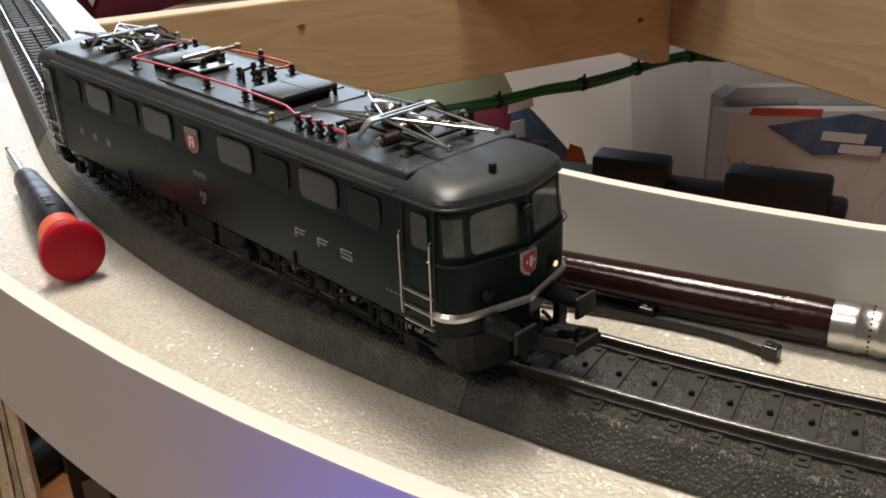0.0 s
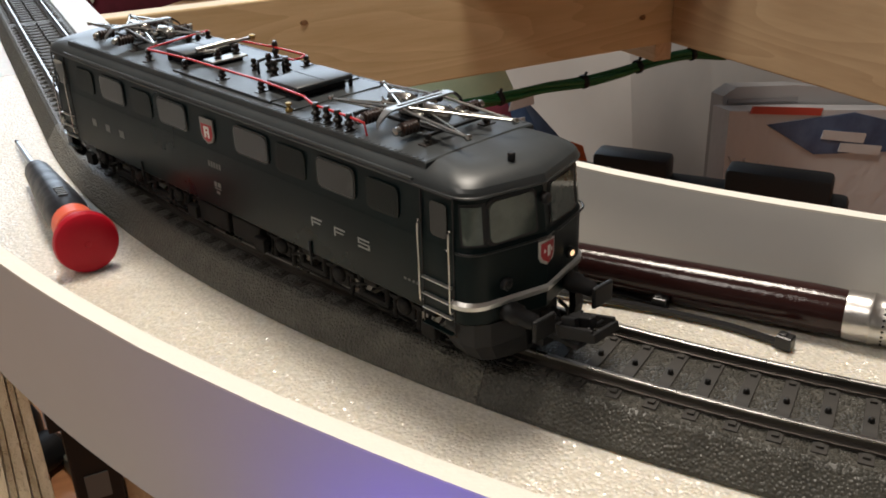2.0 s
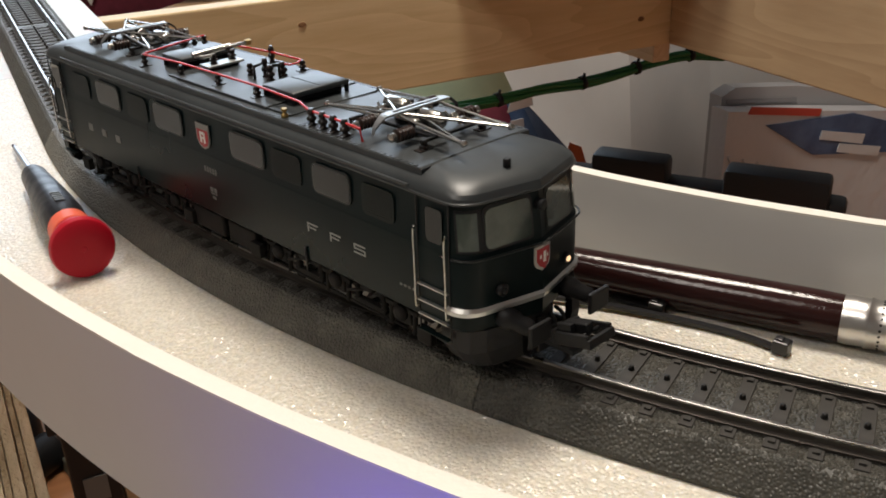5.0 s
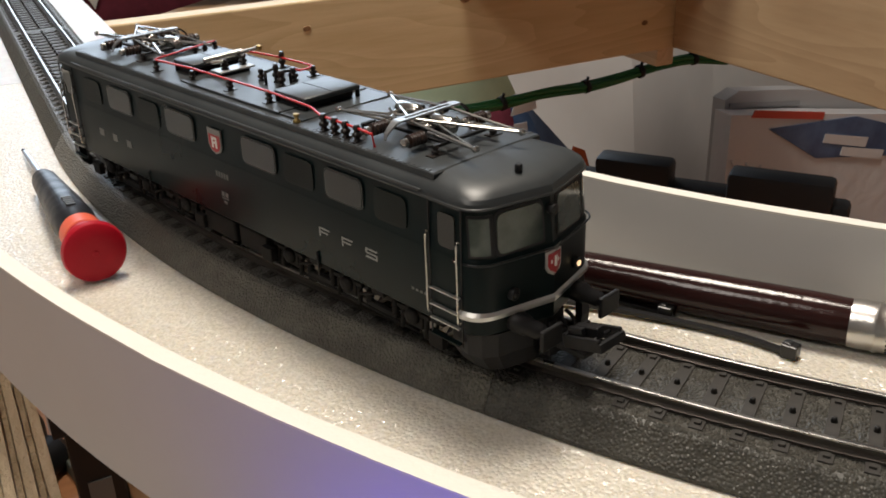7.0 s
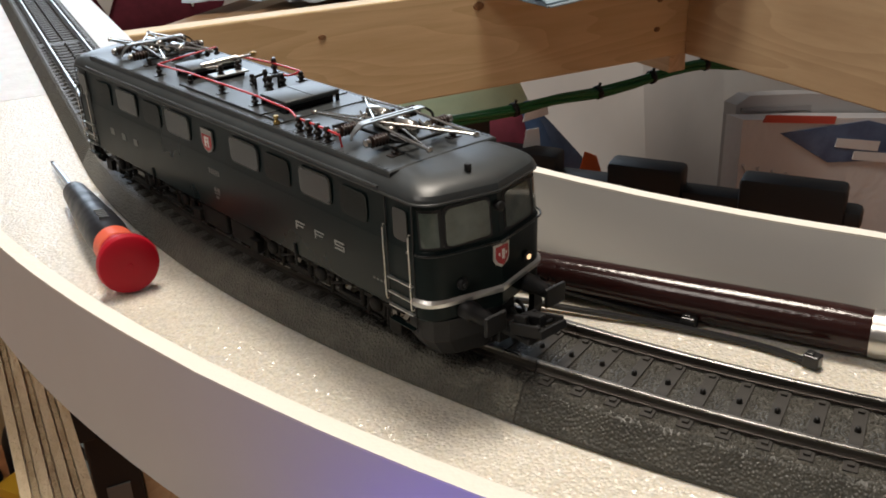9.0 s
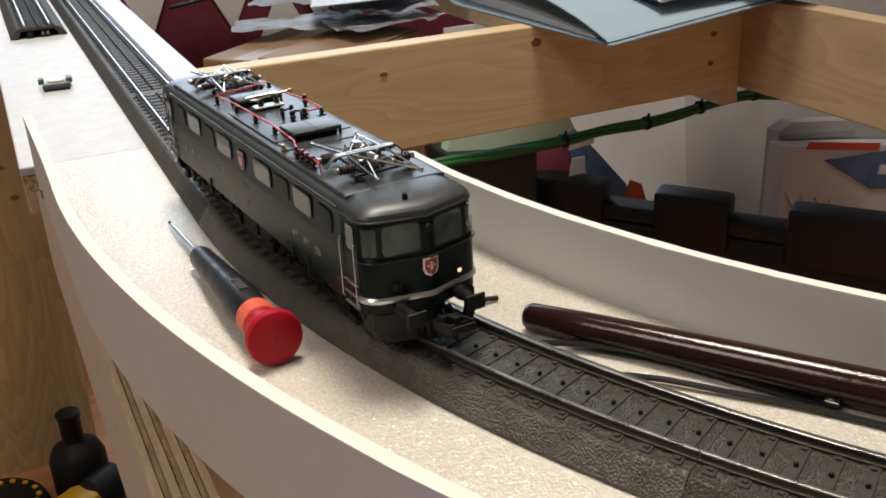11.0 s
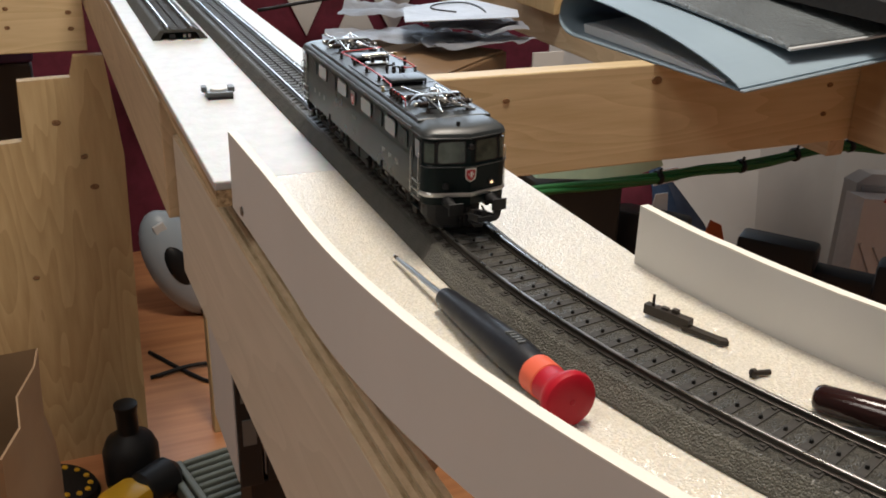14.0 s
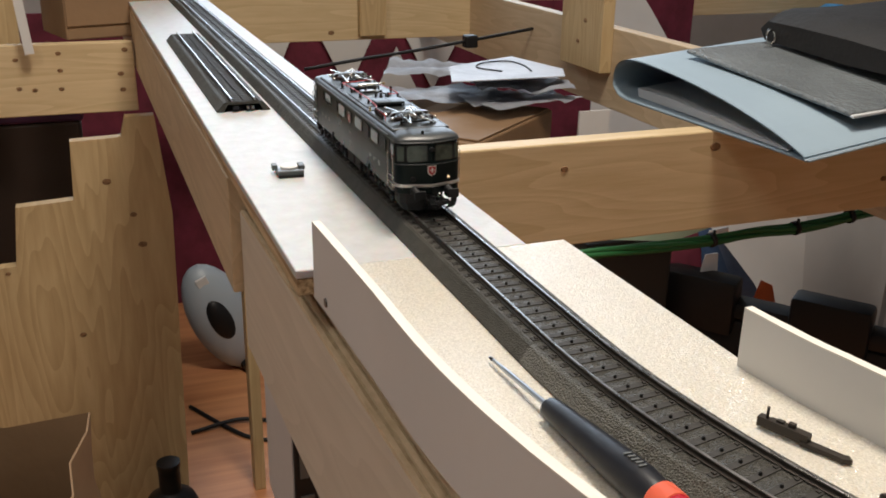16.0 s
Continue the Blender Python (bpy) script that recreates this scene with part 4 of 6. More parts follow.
        part("shield_field", mm(nose_plate(bmesh.new(), shield, 0.34, 0, flip)), RED, sh, "red shield field")
        bm = nose_plate(bmesh.new(), [(-0.35, 20.9), (0.35, 20.9), (0.35, 23.1), (-0.35, 23.1)], 0.42, 0, flip)
        nose_plate(bm, [(-1.1, 21.65), (1.1, 21.65), (1.1, 22.35), (-1.1, 22.35)], 0.43, 0, flip)
        part("shield_cross", mm(bm), WHITE, sh, "white cross")
        # silver band round the nose, dipping at the middle of each cheek
        ring = hull(0.0, 6.1, 3.0)[0:NOSE_POINTS]
        grown = hull(-0.75, 6.5, 3.1)[0:NOSE_POINTS]
        bm = bmesh.new()
        band = [[(x, y_of(y), 14.9), (u, y_of(v), 14.3), (u, y_of(v), 13.5), (x, y_of(y), 13.2)] for (x, y), (u, v) in zip(ring, grown)][1:-1]
        rings_mesh(band, 0, True, bm)
        part("silver_band", mm(bm), SILVER, t, "silver band round the nose")
        front_gear(t, flip)
    # roof fittings
    pantograph(t, -64.6, 1)
    pantograph(t, 48.6, -1)
    for y0, y1 in ((-34.0, -22.0), (12.5, 22.5)):
        hood = part("roof_hood", mm(box(-7.9, 7.9, y0, y1, 41.2, 42.6, 0.65)), ROOF, t, "rounded grey ventilator hood", True)
        part("seam", mm(box(-0.15, 0.15, y0 + 0.6, y1 - 0.6, 42.5, 42.66)), BLACK, hood)
        # solid black block: the shade inside the open hood, given as colour
        part("opening_shade", mm(box(-7.0, 7.0, y0 + 2.2, y1 - 1.0, 39.5, 41.3)), BLACK, hood, "black block in place of the shaded ventilator opening")
        for x in (-7.3, 7.3):
            for y in (y0 + 0.7, y1 - 0.7):
                part("foot", mm(box(x - 0.35, x + 0.35, y - 0.35, y + 0.35, 39.3, 41.4)), BLACK, hood)
    hatch = part("roof_hatch", mm(box(-12.6, 12.6, -30.0, 7.5, 39.0, 39.95, 0.15)), ROOF, t, "flat grey roof hatch")
    part("hatch_step", mm(box(-12.2, 12.2, -38.4, -30.1, 39.0, 39.7, 0.1)), ROOF, hatch)
    part("hatch_step", mm(box(-12.2, 12.2, 7.6, 12.0, 39.0, 39.7, 0.1)), ROOF, hatch)
    plate = part("main_switch", mm(box(-5.2, 5.2, 4.6, 9.2, 40.7, 41.3, 0.25)), mat("worn_plate", (0.42, 0.43, 0.42), 0.35, 0.7), t, "dull silver main switch plate")
    part("pedestal", mm(box(-4.0, 4.0, 5.4, 8.4, 39.9, 40.8)), BLACK, plate)
    for x, y in ((-2.4, 6.6), (3.4, 7.4)):
        bm = bmesh.new()
        insulator(bm, x, y, 41.2, 2.6, 1.1)
        part("insulator", mm(bm), INSULATOR, plate)
    for a, b, r in (((-6.4, 9.4, 43.6), (3.8, 8.2, 44.3), 0.75), ((-5.6, 7.6, 43.4), (-3.2, 5.6, 43.6), 0.45), ((3.0, 7.6, 44.3), (8.6, 7.2, 44.6), 0.42)):
        part("switch_arm", mm(add_rod(bmesh.new(), a, b, r, 10)), CHROME, plate, "bright switch arm", True)
    bm = bmesh.new()
    add_lathe(bm, [(-0.7, 0.4), (-0.5, 0.85), (0.5, 0.85), (0.7, 0.4)], pose(8.4, 7.2, 44.6), 12)
    part("switch_knob", mm(bm), mat("brass", (0.45, 0.32, 0.12), 0.35, 0.9), plate, "small brass knob", True)
    posts = [(-11.2, 25.4, 3.1, 0.9), (-9.9, 9.8, 2.6, 0.95), (-9.6, -6.7, 2.6, 0.95), (-9.4, -22.4, 2.6, 0.95), (10.4, 32.0, 3.0, 0.9), (8.0, 33.4, 3.0, 0.9), (5.6, 34.4, 3.0, 0.9), (10.9, 1.0, 4.2, 0.95), (11.0, -11.8, 2.6, 0.95), (0.2, -5.3, 3.0, 0.9), (0.6, -13.2, 3.8, 1.1), (1.8, -9.4, 4.6, 0.95), (5.2, -11.6, 3.4, 1.25)]
    posts += [(-12.3, y, 3.6, 1.05) for y in (-46.2, -49.9, -53.4, -57.0)]
    for x, y, high, r in posts:
        bm = bmesh.new()
        z = 39.9 if -30 < y < 7.5 else roof_z(x)
        insulator(bm, x, y, z, high, r)
        if abs(x) > 9:
            add_box(bm, x - 1.5, x + 1.5, y - 0.8, y + 0.8, z - 0.25, z + 0.25, 0.1)
        part("insulator", mm(bm), INSULATOR, t, "small dark ribbed insulator")
    part("insulator_strip", mm(box(-14.0, -10.8, -59.2, -44.2, 38.9, 39.35, 0.1)), BLACK, t, "dark strip under the row of insulators")
    for a, b in (((-1.4, -9.6, 40.0), (-1.4, -9.6, 43.0)), ((-1.4, -9.6, 43.0), (1.8, -9.4, 43.4)), ((3.4, -13.0, 40.0), (3.4, -13.0, 43.0)), ((0.6, -13.2, 43.4), (3.4, -13.0, 43.0))):
        part("contact_rod", mm(add_rod(bmesh.new(), a, b, 0.35, 8)), BLACK, t)
    bm = bmesh.new()
    add_tube(bm, [(10.4, 32.0, 42.4), (-10.0, 26.2, 42.4), (-11.2, 25.4, 42.4), (-9.9, 9.8, 42.5), (-9.6, -6.7, 42.5), (-9.4, -22.4, 42.5), (-10.3, -39.5, 42.4), (-12.2, -45.2, 42.2), (-12.4, -57.0, 42.1), (-12.4, -61.8, 41.8), (-12.4, -62.4, 39.3)], 0.27, 6)
    part("roof_cable", mm(bm), RED_WIRE, t, "thin red roof conductor", True)
    bm = bmesh.new()
    add_tube(bm, [(8.6, 15.5, 42.6), (10.6, 1.0, 42.6), (11.0, -11.4, 42.5), (8.4, -13.4, 42.6), (6.0, -13.4, 42.6), (5.2, -11.6, 42.8)], 0.27, 6)
    part("roof_cable", mm(bm), RED_WIRE, t, "thin red roof conductor", True)
    bm = bmesh.new()
    add_lathe(bm, [(37.8, 0.75), (40.2, 0.75), (40.4, 0.55)], pose(-2.9, -91.6, 0), 10)
    part("roof_stub", mm(bm), BLACK, t, "short black roof stub")
    bm = bmesh.new()
    add_lathe(bm, [(38.9, 0.8), (39.9, 0.8), (40.1, 0.45), (40.6, 0.4), (40.8, 0.7), (41.3, 0.6)], pose(-13.0, -37.6, 0), 10)
    part("whistle", mm(bm), bpy.data.materials["brass"], t, "tiny brass whistle")
    part("underframe", mm(box(-9.5, 9.5, -82, 66, 6.0, 12.0, 0.4)), BLACK, t)
    for y0, y1 in ((-22, -10), (-8, 6)):
        part("underfloor_box", mm(box(-14.2, 14.2, y0, y1, 2.2, 8.0, 0.5)), GEAR, t)
    bogie(t, MID - 44)
    bogie(t, MID + 44)
    return t


LOCO = locomotive()
# ---- loose things on the foam ----
BLACK_GRIP = mat("black_rubber_grip", (0.011, 0.012, 0.016), 0.38, 0.0, 0.35)
rough_vary(BLACK_GRIP, 200, 0.3, 0.5)
CAP_RED = mat("red_cap_plastic", (0.38, 0.004, 0.016), 0.45, 0.0, 0.25)
CAP_ORANGE = mat("orange_ring_plastic", (0.66, 0.12, 0.065), 0.45, 0.0, 0.25)
BRUSH = mat("dark_brown_lacquer", (0.030, 0.010, 0.009), 0.14, 0.0, 0.35)
vary(BRUSH, 30, (0.016, 0.005, 0.0045), (0.028, 0.010, 0.009))
relief(BRUSH, "noise", 700, 0.0002, 0.35)
FERRULE = mat("brushed_ferrule", (0.58, 0.565, 0.54), 0.3, 1.0)
relief(FERRULE, "noise", 260, 0.0004, 0.4)
TIE = mat("glossy_black_nylon", (0.012, 0.012, 0.013), 0.32)
RUST = mat("dark_brown_steel", (0.030, 0.023, 0.018), 0.48, 0.3)
GREY_PART = mat("grey_moulding", (0.11, 0.12, 0.125), 0.45)


def aim(a, b):
    a, b = Vector(a), Vector(b)
    return Matrix.Translation(a) @ (b - a).to_track_quat("Z", "Y").to_matrix().to_4x4(), (b - a).length


def screwdriver():
    m, length = aim((-0.0214, -0.1152, 0.0084), (-0.0283, 0.0042, 0.0022))
    t = thing("screwdriver", "small screwdriver with black grip and red swivel cap on the foam", "screwdriver", m)
    bm = bmesh.new()
    add_lathe(bm, [(0.018, 0.0046), (0.020, 0.0053), (0.028, 0.0059), (0.040, 0.0056), (0.052, 0.0050), (0.066, 0.0043), (0.074, 0.0040), (0.0768, 0.0035), (0.0775, 0.0026)], None, 32)
    grip = part("grip", bm, BLACK_GRIP, t, "black tapered grip", True)
    bm = bmesh.new()
    for k in range(5):
        add_box(bm, 0.0056, 0.00615, -0.0018 + 0.0002 * (k % 2), 0.0008, 0.0262 + 0.0018 * k, 0.0270 + 0.0018 * k)
    part("size_marking", bm, DIM_WHITE, grip, "tiny worn white marks").matrix_basis = pose(0, 0, 0, 0, 0, 95)
    bm = bmesh.new()
    add_lathe(bm, [(0.0118, 0.0052), (0.0122, 0.0056), (0.0182, 0.0057), (0.0188, 0.0052)], None, 32)
    part("ring", bm, CAP_ORANGE, t, "orange ring", True)
    bm = bmesh.new()
    add_lathe(bm, [(-0.0003, 0.003), (0.0, 0.0069), (0.0006, 0.0078), (0.002, 0.0082), (0.0032, 0.0080), (0.0044, 0.0073), (0.0058, 0.0061), (0.0076, 0.0054), (0.0122, 0.0053)], None, 40)
    cap = part("cap", bm, CAP_RED, t, "red swivel cap", True)
    bm = bmesh.new()
    add_lathe(bm, [(-0.00045, 0.0005), (-0.0004, 0.0008), (-0.0002, 0.0009)], None, 16)
    part("cap_boss", bm, CAP_RED, cap)
    bm = bmesh.new()
    add_lathe(bm, [(0.077, 0.00105), (0.104, 0.0010), (0.112, 0.0008), (length, 0.0005)], None, 12)
    part("blade", bm, mat("blade_steel", (0.52, 0.57, 0.64), 0.34, 1.0), t, "thin steel blade", True)
    bm = bmesh.new()
    add_lathe(bm, [(length - 0.003, 0.00072), (length - 0.001, 0.0006), (length + 0.0002, 0.0003)], None, 12)
    part("blade_tip", bm, BLACK, t, "blackened tip")


screwdriver()


def paintbrush():
    m, length = aim((0.0478, -0.1300, 0.0041), (0.1175, -0.2330, 0.0055))
    t = thing("paintbrush", "thick paintbrush with dark brown lacquered handle and metal ferrule", "paintbrush", m)
    bm = bmesh.new()
    add_lathe(bm, [(0, 0.0022), (0.0006, 0.0033), (0.002, 0.0040), (0.02, 0.0046), (0.06, 0.0051), (length - 0.006, 0.0054), (length, 0.0052)], None, 36)
    part("handle", bm, BRUSH, t, "glossy dark brown handle", True)
    bm = bmesh.new()
    add_lathe(bm, [(length - 0.0005, 0.0053), (length + 0.001, 0.0055), (length + 0.004, 0.0053), (length + 0.0048, 0.0057), (length + 0.0060, 0.0053), (length + 0.0085, 0.0053), (length + 0.0093, 0.0057), (length + 0.0105, 0.0054), (length + 0.016, 0.0055), (length + 0.0168, 0.0058), (length + 0.0178, 0.0055), (length + 0.035, 0.0058), (length + 0.036, 0.0056)], None, 36)
    ferrule = part("ferrule", bm, FERRULE, t, "silver crimped ferrule", True)
    bm = bmesh.new()
    for k in range(26):
        a = 2 * math.pi * k / 26
        add_lathe(bm, [(-0.0002, 0.00035), (0.0001, 0.0003)], Matrix.Translation((0.0053 * math.cos(a), 0.0053 * math.sin(a), length + 0.0073)) @ Vector((math.cos(a), math.sin(a), 0)).to_track_quat("Z", "Y").to_matrix().to_4x4(), 6)
    part("crimp_dots", bm, BLACK, ferrule, "ring of small punched dots")
    bm = bmesh.new()
    for k in range(120):
        a, r = k * 2.4, 0.0060 * math.sqrt((k + 0.5) / 120)
        add_rod(bm, (r * math.cos(a), r * math.sin(a), length + 0.034), (1.15 * r * math.cos(a), 1.15 * r * math.sin(a), length + 0.072 - 0.8 * r), 0.0004, 4)
    part("bristles", bm, mat("bristle", (0.35, 0.22, 0.10), 0.6), t, "pale bristles")


paintbrush()


def cable_tie(path, head_turn, label):
    t = thing("cable_tie", label, "cable tie", group="cable ties by the track")
    pts = spline(path, 8)
    rings = []
    for i, p in enumerate(pts):
        d = (pts[min(i + 1, len(pts) - 1)] - pts[max(i - 1, 0)]).normalized()
        u = Vector((d.y, -d.x, 0)).normalized() * 0.0009
        up = Vector((0, 0, 0.0009))
        rings.append([p - u, p + u, p + u * 0.9 + up, p - u * 0.9 + up])
    part("strap", rings_mesh(rings), TIE, t, "thin black strap")
    x, y, z = path[-1]
    m = pose(x, y, z - 0.0004, 0, 0, head_turn)
    bm = bmesh.new()
    add_box(bm, -0.0015, 0.0015, -0.0020, 0.0015, 0.0, 0.0031, 0.0003, 0, m)
    add_box(bm, -0.0009, 0.0009, -0.0005, 0.0009, 0.0030, 0.0035, 0.0001, 0, m)
    part("head", bm, TIE, t, "square locking head")


cable_tie([(0.0445, -0.1405, 0.0007), (0.0560, -0.1515, 0.0022), (0.0670, -0.1655, 0.0026), (0.0795, -0.1850, 0.0016), (0.0908, -0.2032, 0.0006)], 32, "glossy black cable tie lying on the foam beside the brush")
cable_tie([(0.0560, -0.1665, 0.0007), (0.0640, -0.1750, 0.0012), (0.0735, -0.1862, 0.0010), (0.0860, -0.2010, 0.0008), (0.0975, -0.2180, 0.0006), (0.1025, -0.2300, 0.0006)], 22, "glossy black cable tie lying beside the rails")


def small_moulding():
    t = thing("coupling_part", "small flat dark plastic coupling part on the foam", "model part", pose(0.0420, -0.0785, 0.0003, 0, 0, 22.5))
    bm = prism([(-0.0016, 0.0150), (-0.0016, -0.0020), (0.0014, -0.0020), (0.0014, 0.0110), (0.0008, 0.0118), (0.0014, 0.0150)], 0.0008, 0.0042)
    plate = part("plate", bm, RUST, t, "tall rear half")
    part("catch", box(-0.0006, 0.0010, 0.0066, 0.0092, 0.0042, 0.0050, 0.0002), RUST, plate)
    part("catch", box(-0.0006, 0.0012, 0.0030, 0.0052, 0.0042, 0.0056, 0.0002), RUST, plate)
    bm = prism([(-0.0020, 0.0000), (-0.0016, -0.0120), (-0.0019, -0.0136), (-0.0002, -0.0160), (0.0016, -0.0140), (0.0010, -0.0126), (0.0010, 0.0000)], 0.0003, 0.0019)
    part("tongue", bm, RUST, t, "low front half with arrow tip")
    bm = bmesh.new()
    add_rod(bm, (-0.0004, 0.0122, 0.004), (-0.0004, 0.0122, 0.0082), 0.0005, 8)
    part("pin", bm, RUST, t, "short upright pin")


small_moulding()


def bolt():
    m, _ = aim((0.0434, -0.1106, 0.0015), (0.0494, -0.1112, 0.0010))
    t = thing("bolt", "small dark brown machine screw lying on the foam", "screw", m)
    bm = bmesh.new()
    add_lathe(bm, [(-0.0009, 0.0009), (-0.0007, 0.0014), (0.0004, 0.0015), (0.0005, 0.0008)], None, 14)
    head = part("head", bm, RUST, t, "slotted head", True)
    part("slot", box(-0.0003, 0.0003, -0.0013, 0.0013, -0.0011, -0.0006), BLACK, head)
    bm = bmesh.new()
    add_lathe(bm, [(0.0006 + 0.00025 * k, 0.0007 if k % 2 else 0.0009) for k in range(21)], None, 12)
    part("thread", bm, RUST, t, "threaded shank")


bolt()


def clip():
    t = thing("rail_clip", "grey plastic track connector with white disc on the foam", "model part", pose(-0.0448, 0.2645, 0.0, 0, 0, -4) @ Matrix.Scale(0.8, 4))
    bm = bmesh.new()
    add_box(bm, -0.0095, 0.0095, -0.0085, -0.0035, 0.0006, 0.0050, 0.0006)
    add_box(bm, -0.0100, 0.0100, -0.0030, 0.0090, 0.0004, 0.0030, 0.0006)
    add_box(bm, -0.0125, -0.0085, 0.0020, 0.0095, 0.0030, 0.0072, 0.0006)
    add_box(bm, 0.0070, 0.0115, 0.0000, 0.0095, 0.0030, 0.0068, 0.0006)
    part("frame", bm, GREY_PART, t)
    bm = bmesh.new()
    add_lathe(bm, [(0.003, 0.0064), (0.0058, 0.0064), (0.0064, 0.0056)], pose(0, 0.0035, 0), 24)
    part("disc", bm, mat("white_plastic", (0.72, 0.73, 0.74), 0.4), t, "white round disc", True)
    part("foot_bar", box(-0.0090, 0.0090, -0.0100, -0.0086, 0.0002, 0.0022, 0.0002), BLACK, t)


clip()

# ---- frame beyond the track ----
beam = thing("far_beam", "wide pale pine beam at the far end of the frame", "beam")
part("timber", box(0.05, 0.632, 1.62, 1.642, -0.128, 0.02, 0.0015), PINE, beam)
part("cleat", box(0.385, 0.440, 1.60, 1.619, -0.118, 0.06, 0.001), PINE_Z, beam)
knots(beam, [(0.33, 1.62, -0.112, 0.005), (0.13, 1.62, -0.10, 0.006)], (0, -1, 0))
beam = thing("far_side_beam", "pine beam running back along the frame", "beam")
part("timber", box(0.6323, 0.655, 0.4505, 2.1, -0.162, -0.036, 0.0015), PINE_Y, beam)
part("post", box(0.611, 0.632, 1.035, 1.170, -0.106, 0.12, 0.0015), PINE_Z, beam, "upright pine post")
knots(beam, [(0.611, 1.09, -0.03, 0.004), (0.611, 1.11, -0.065, 0.004)], (-1, 0, 0))
beam = thing("back_beam", "pine beam far behind the frame", "beam")
part("timber", box(0.95, 2.3, 2.05, 2.07, -0.16, -0.04, 0.0015), PINE, beam)
beam = thing("end_plank", "pine plank with drilled holes across the frame end", "beam")
part("plank", box(-0.62, -0.078, 1.17, 1.19, -0.150, -0.050, 0.0015), PINE, beam)
knots(beam, [(-0.09, 1.17, -0.061, 0.0035), (-0.098, 1.17, -0.095, 0.0035), (-0.097, 1.17, -0.118, 0.0035), (-0.179, 1.17, -0.063, 0.003), (-0.235, 1.17, -0.07, 0.003), (-0.179, 1.17, -0.087, 0.003), (-0.18, 1.17, -0.113, 0.003), (-0.215, 1.17, -0.113, 0.003), (-0.235, 1.17, -0.11, 0.003)], (0, -1, 0))
leg = thing("frame_leg", "stepped upright pine board as leg of the frame", "leg")
outline = [(-0.50, FLOOR_Z), (-0.058, FLOOR_Z), (-0.046, -0.30), (-0.06, -0.151), (-0.100, -0.151), (-0.108, -0.180), (-0.178, -0.182), (-0.182, -0.268), (-0.26, -0.272), (-0.27, -0.36), (-0.50, -0.37)]
bm = rings_mesh([[(x, y, z) for x, z in outline] for y in (1.135, 1.155)])
part("board", bm, PINE_Z, leg)
knots(leg, [(-0.093, 1.135, -0.346, 0.005), (-0.102, 1.135, -0.298, 0.004), (-0.134, 1.135, -0.244, 0.005), (-0.192, 1.135, -0.481, 0.004), (-0.282, 1.135, -0.37, 0.003)], (0, -1, 0))
post = thing("support_leg", "narrow pine post under the track beam", "leg")
part("post", box(0.052, 0.070, 1.13, 1.16, FLOOR_Z, -0.093, 0.0015), PINE_Z, post)

# ---- sheet, foil pack and pouch lying on the beams ----
SHEET = mat("pale_blue_card", (0.29, 0.41, 0.50), 0.5)
vary(SHEET, 4, (0.27, 0.36, 0.44), (0.33, 0.43, 0.51))
SHEET_IN = mat("grey_card_back", (0.30, 0.33, 0.36), 0.6)


def folded_sheet():
    t = thing("folded_card", "large pale blue card folded over, lying on the beams", "card")
    profile = [(0.0, -0.0398), (0.4, -0.0398), (0.8, -0.0396), (0.93, -0.0385), (0.99, -0.031), (1.0, -0.020), (0.98, -0.006), (0.91, 0.0015), (0.78, 0.0015), (0.58, -0.0035), (0.38, -0.0115), (0.17, -0.024), (0.05, -0.0345), (0.02, -0.0380)]
    line = spline([(0, v * 0.27, z) for v, z in profile], 5)

    def row(x0, k):
        out = []
        for side in (1, -1):
            order = range(len(line)) if side > 0 else range(len(line) - 1, -1, -1)
            for i in order:
                p = line[i]
                d = (line[min(i + 1, len(line) - 1)] - line[max(i - 1, 0)]).normalized()
                q = p + side * Vector((0, -d.z, d.y)) * 0.0006
                v = q.y / 0.27
                x = x0 + k * (1.0 - x0)
                front, back = 0.311 + 0.29 * (x - 0.387), 0.592 + 0.42 * (x - 0.39)
                out.append((x - 0.018 * v * (1 - k), front + (back - front) * v, q.z))
        return out

    bm = rings_mesh([row(0.387, k) for k in (0.0, 0.12, 0.3, 0.6, 1.0)], 0, False)
    card = part("card", bm, SHEET, t)
    rows = []
    for x in (0.390, 0.60, 0.95):
        front, back = 0.311 + 0.29 * (x - 0.387), 0.592 + 0.42 * (x - 0.39)
        rows.append([(x, front + (back - front) * v, z) for v, z in ((0.10, -0.0386), (0.93, -0.0384), (0.94, -0.0300), (0.70, -0.0290), (0.42, -0.0320), (0.20, -0.0355), (0.10, -0.0372))])
    part("inner_sheet", rings_mesh(rows), mat("grey_white_paper", (0.60, 0.64, 0.68), 0.6), t, "grey-white sheet inside the fold")
    part("lower_edge", box(0.40, 0.99, 0.0, 0.0012, -0.0400, -0.0388), SHEET_IN, t, "grey cut edge of the lower layer").matrix_basis = pose(0, 0.200, 0, 0, 0, 16.2)


folded_sheet()
foil = thing("bubble_pack", "clear dotted plastic pack lying on the card", "plastic pack", pose(0.535, 0.490, -0.0040, 8.0, 0, 12))
FOIL = mat("dotted_foil", (0.42, 0.42, 0.43), 0.22)
vary(FOIL, 9, (0.13, 0.145, 0.155), (0.21, 0.235, 0.25))
relief(FOIL, "pebbles", 260, 0.0016, 0.9)
part("pack", box(-0.09, 0.10, -0.115, 0.085, 0.0, 0.005, 0.002), FOIL, foil)
part("seal", box(-0.092, 0.102, -0.119, -0.1152, 0.0005, 0.0035, 0.001), mat("white_seal", (0.62, 0.64, 0.66), 0.35), foil, "white welded edge")
pouch = thing("zip_pouch", "black zipped pouch lying on the card and pack", "pouch", pose(0.735, 0.510, 0.0035, 5, 0, 12))
CLOTH = mat("black_nylon", (0.012, 0.012, 0.013), 0.6)
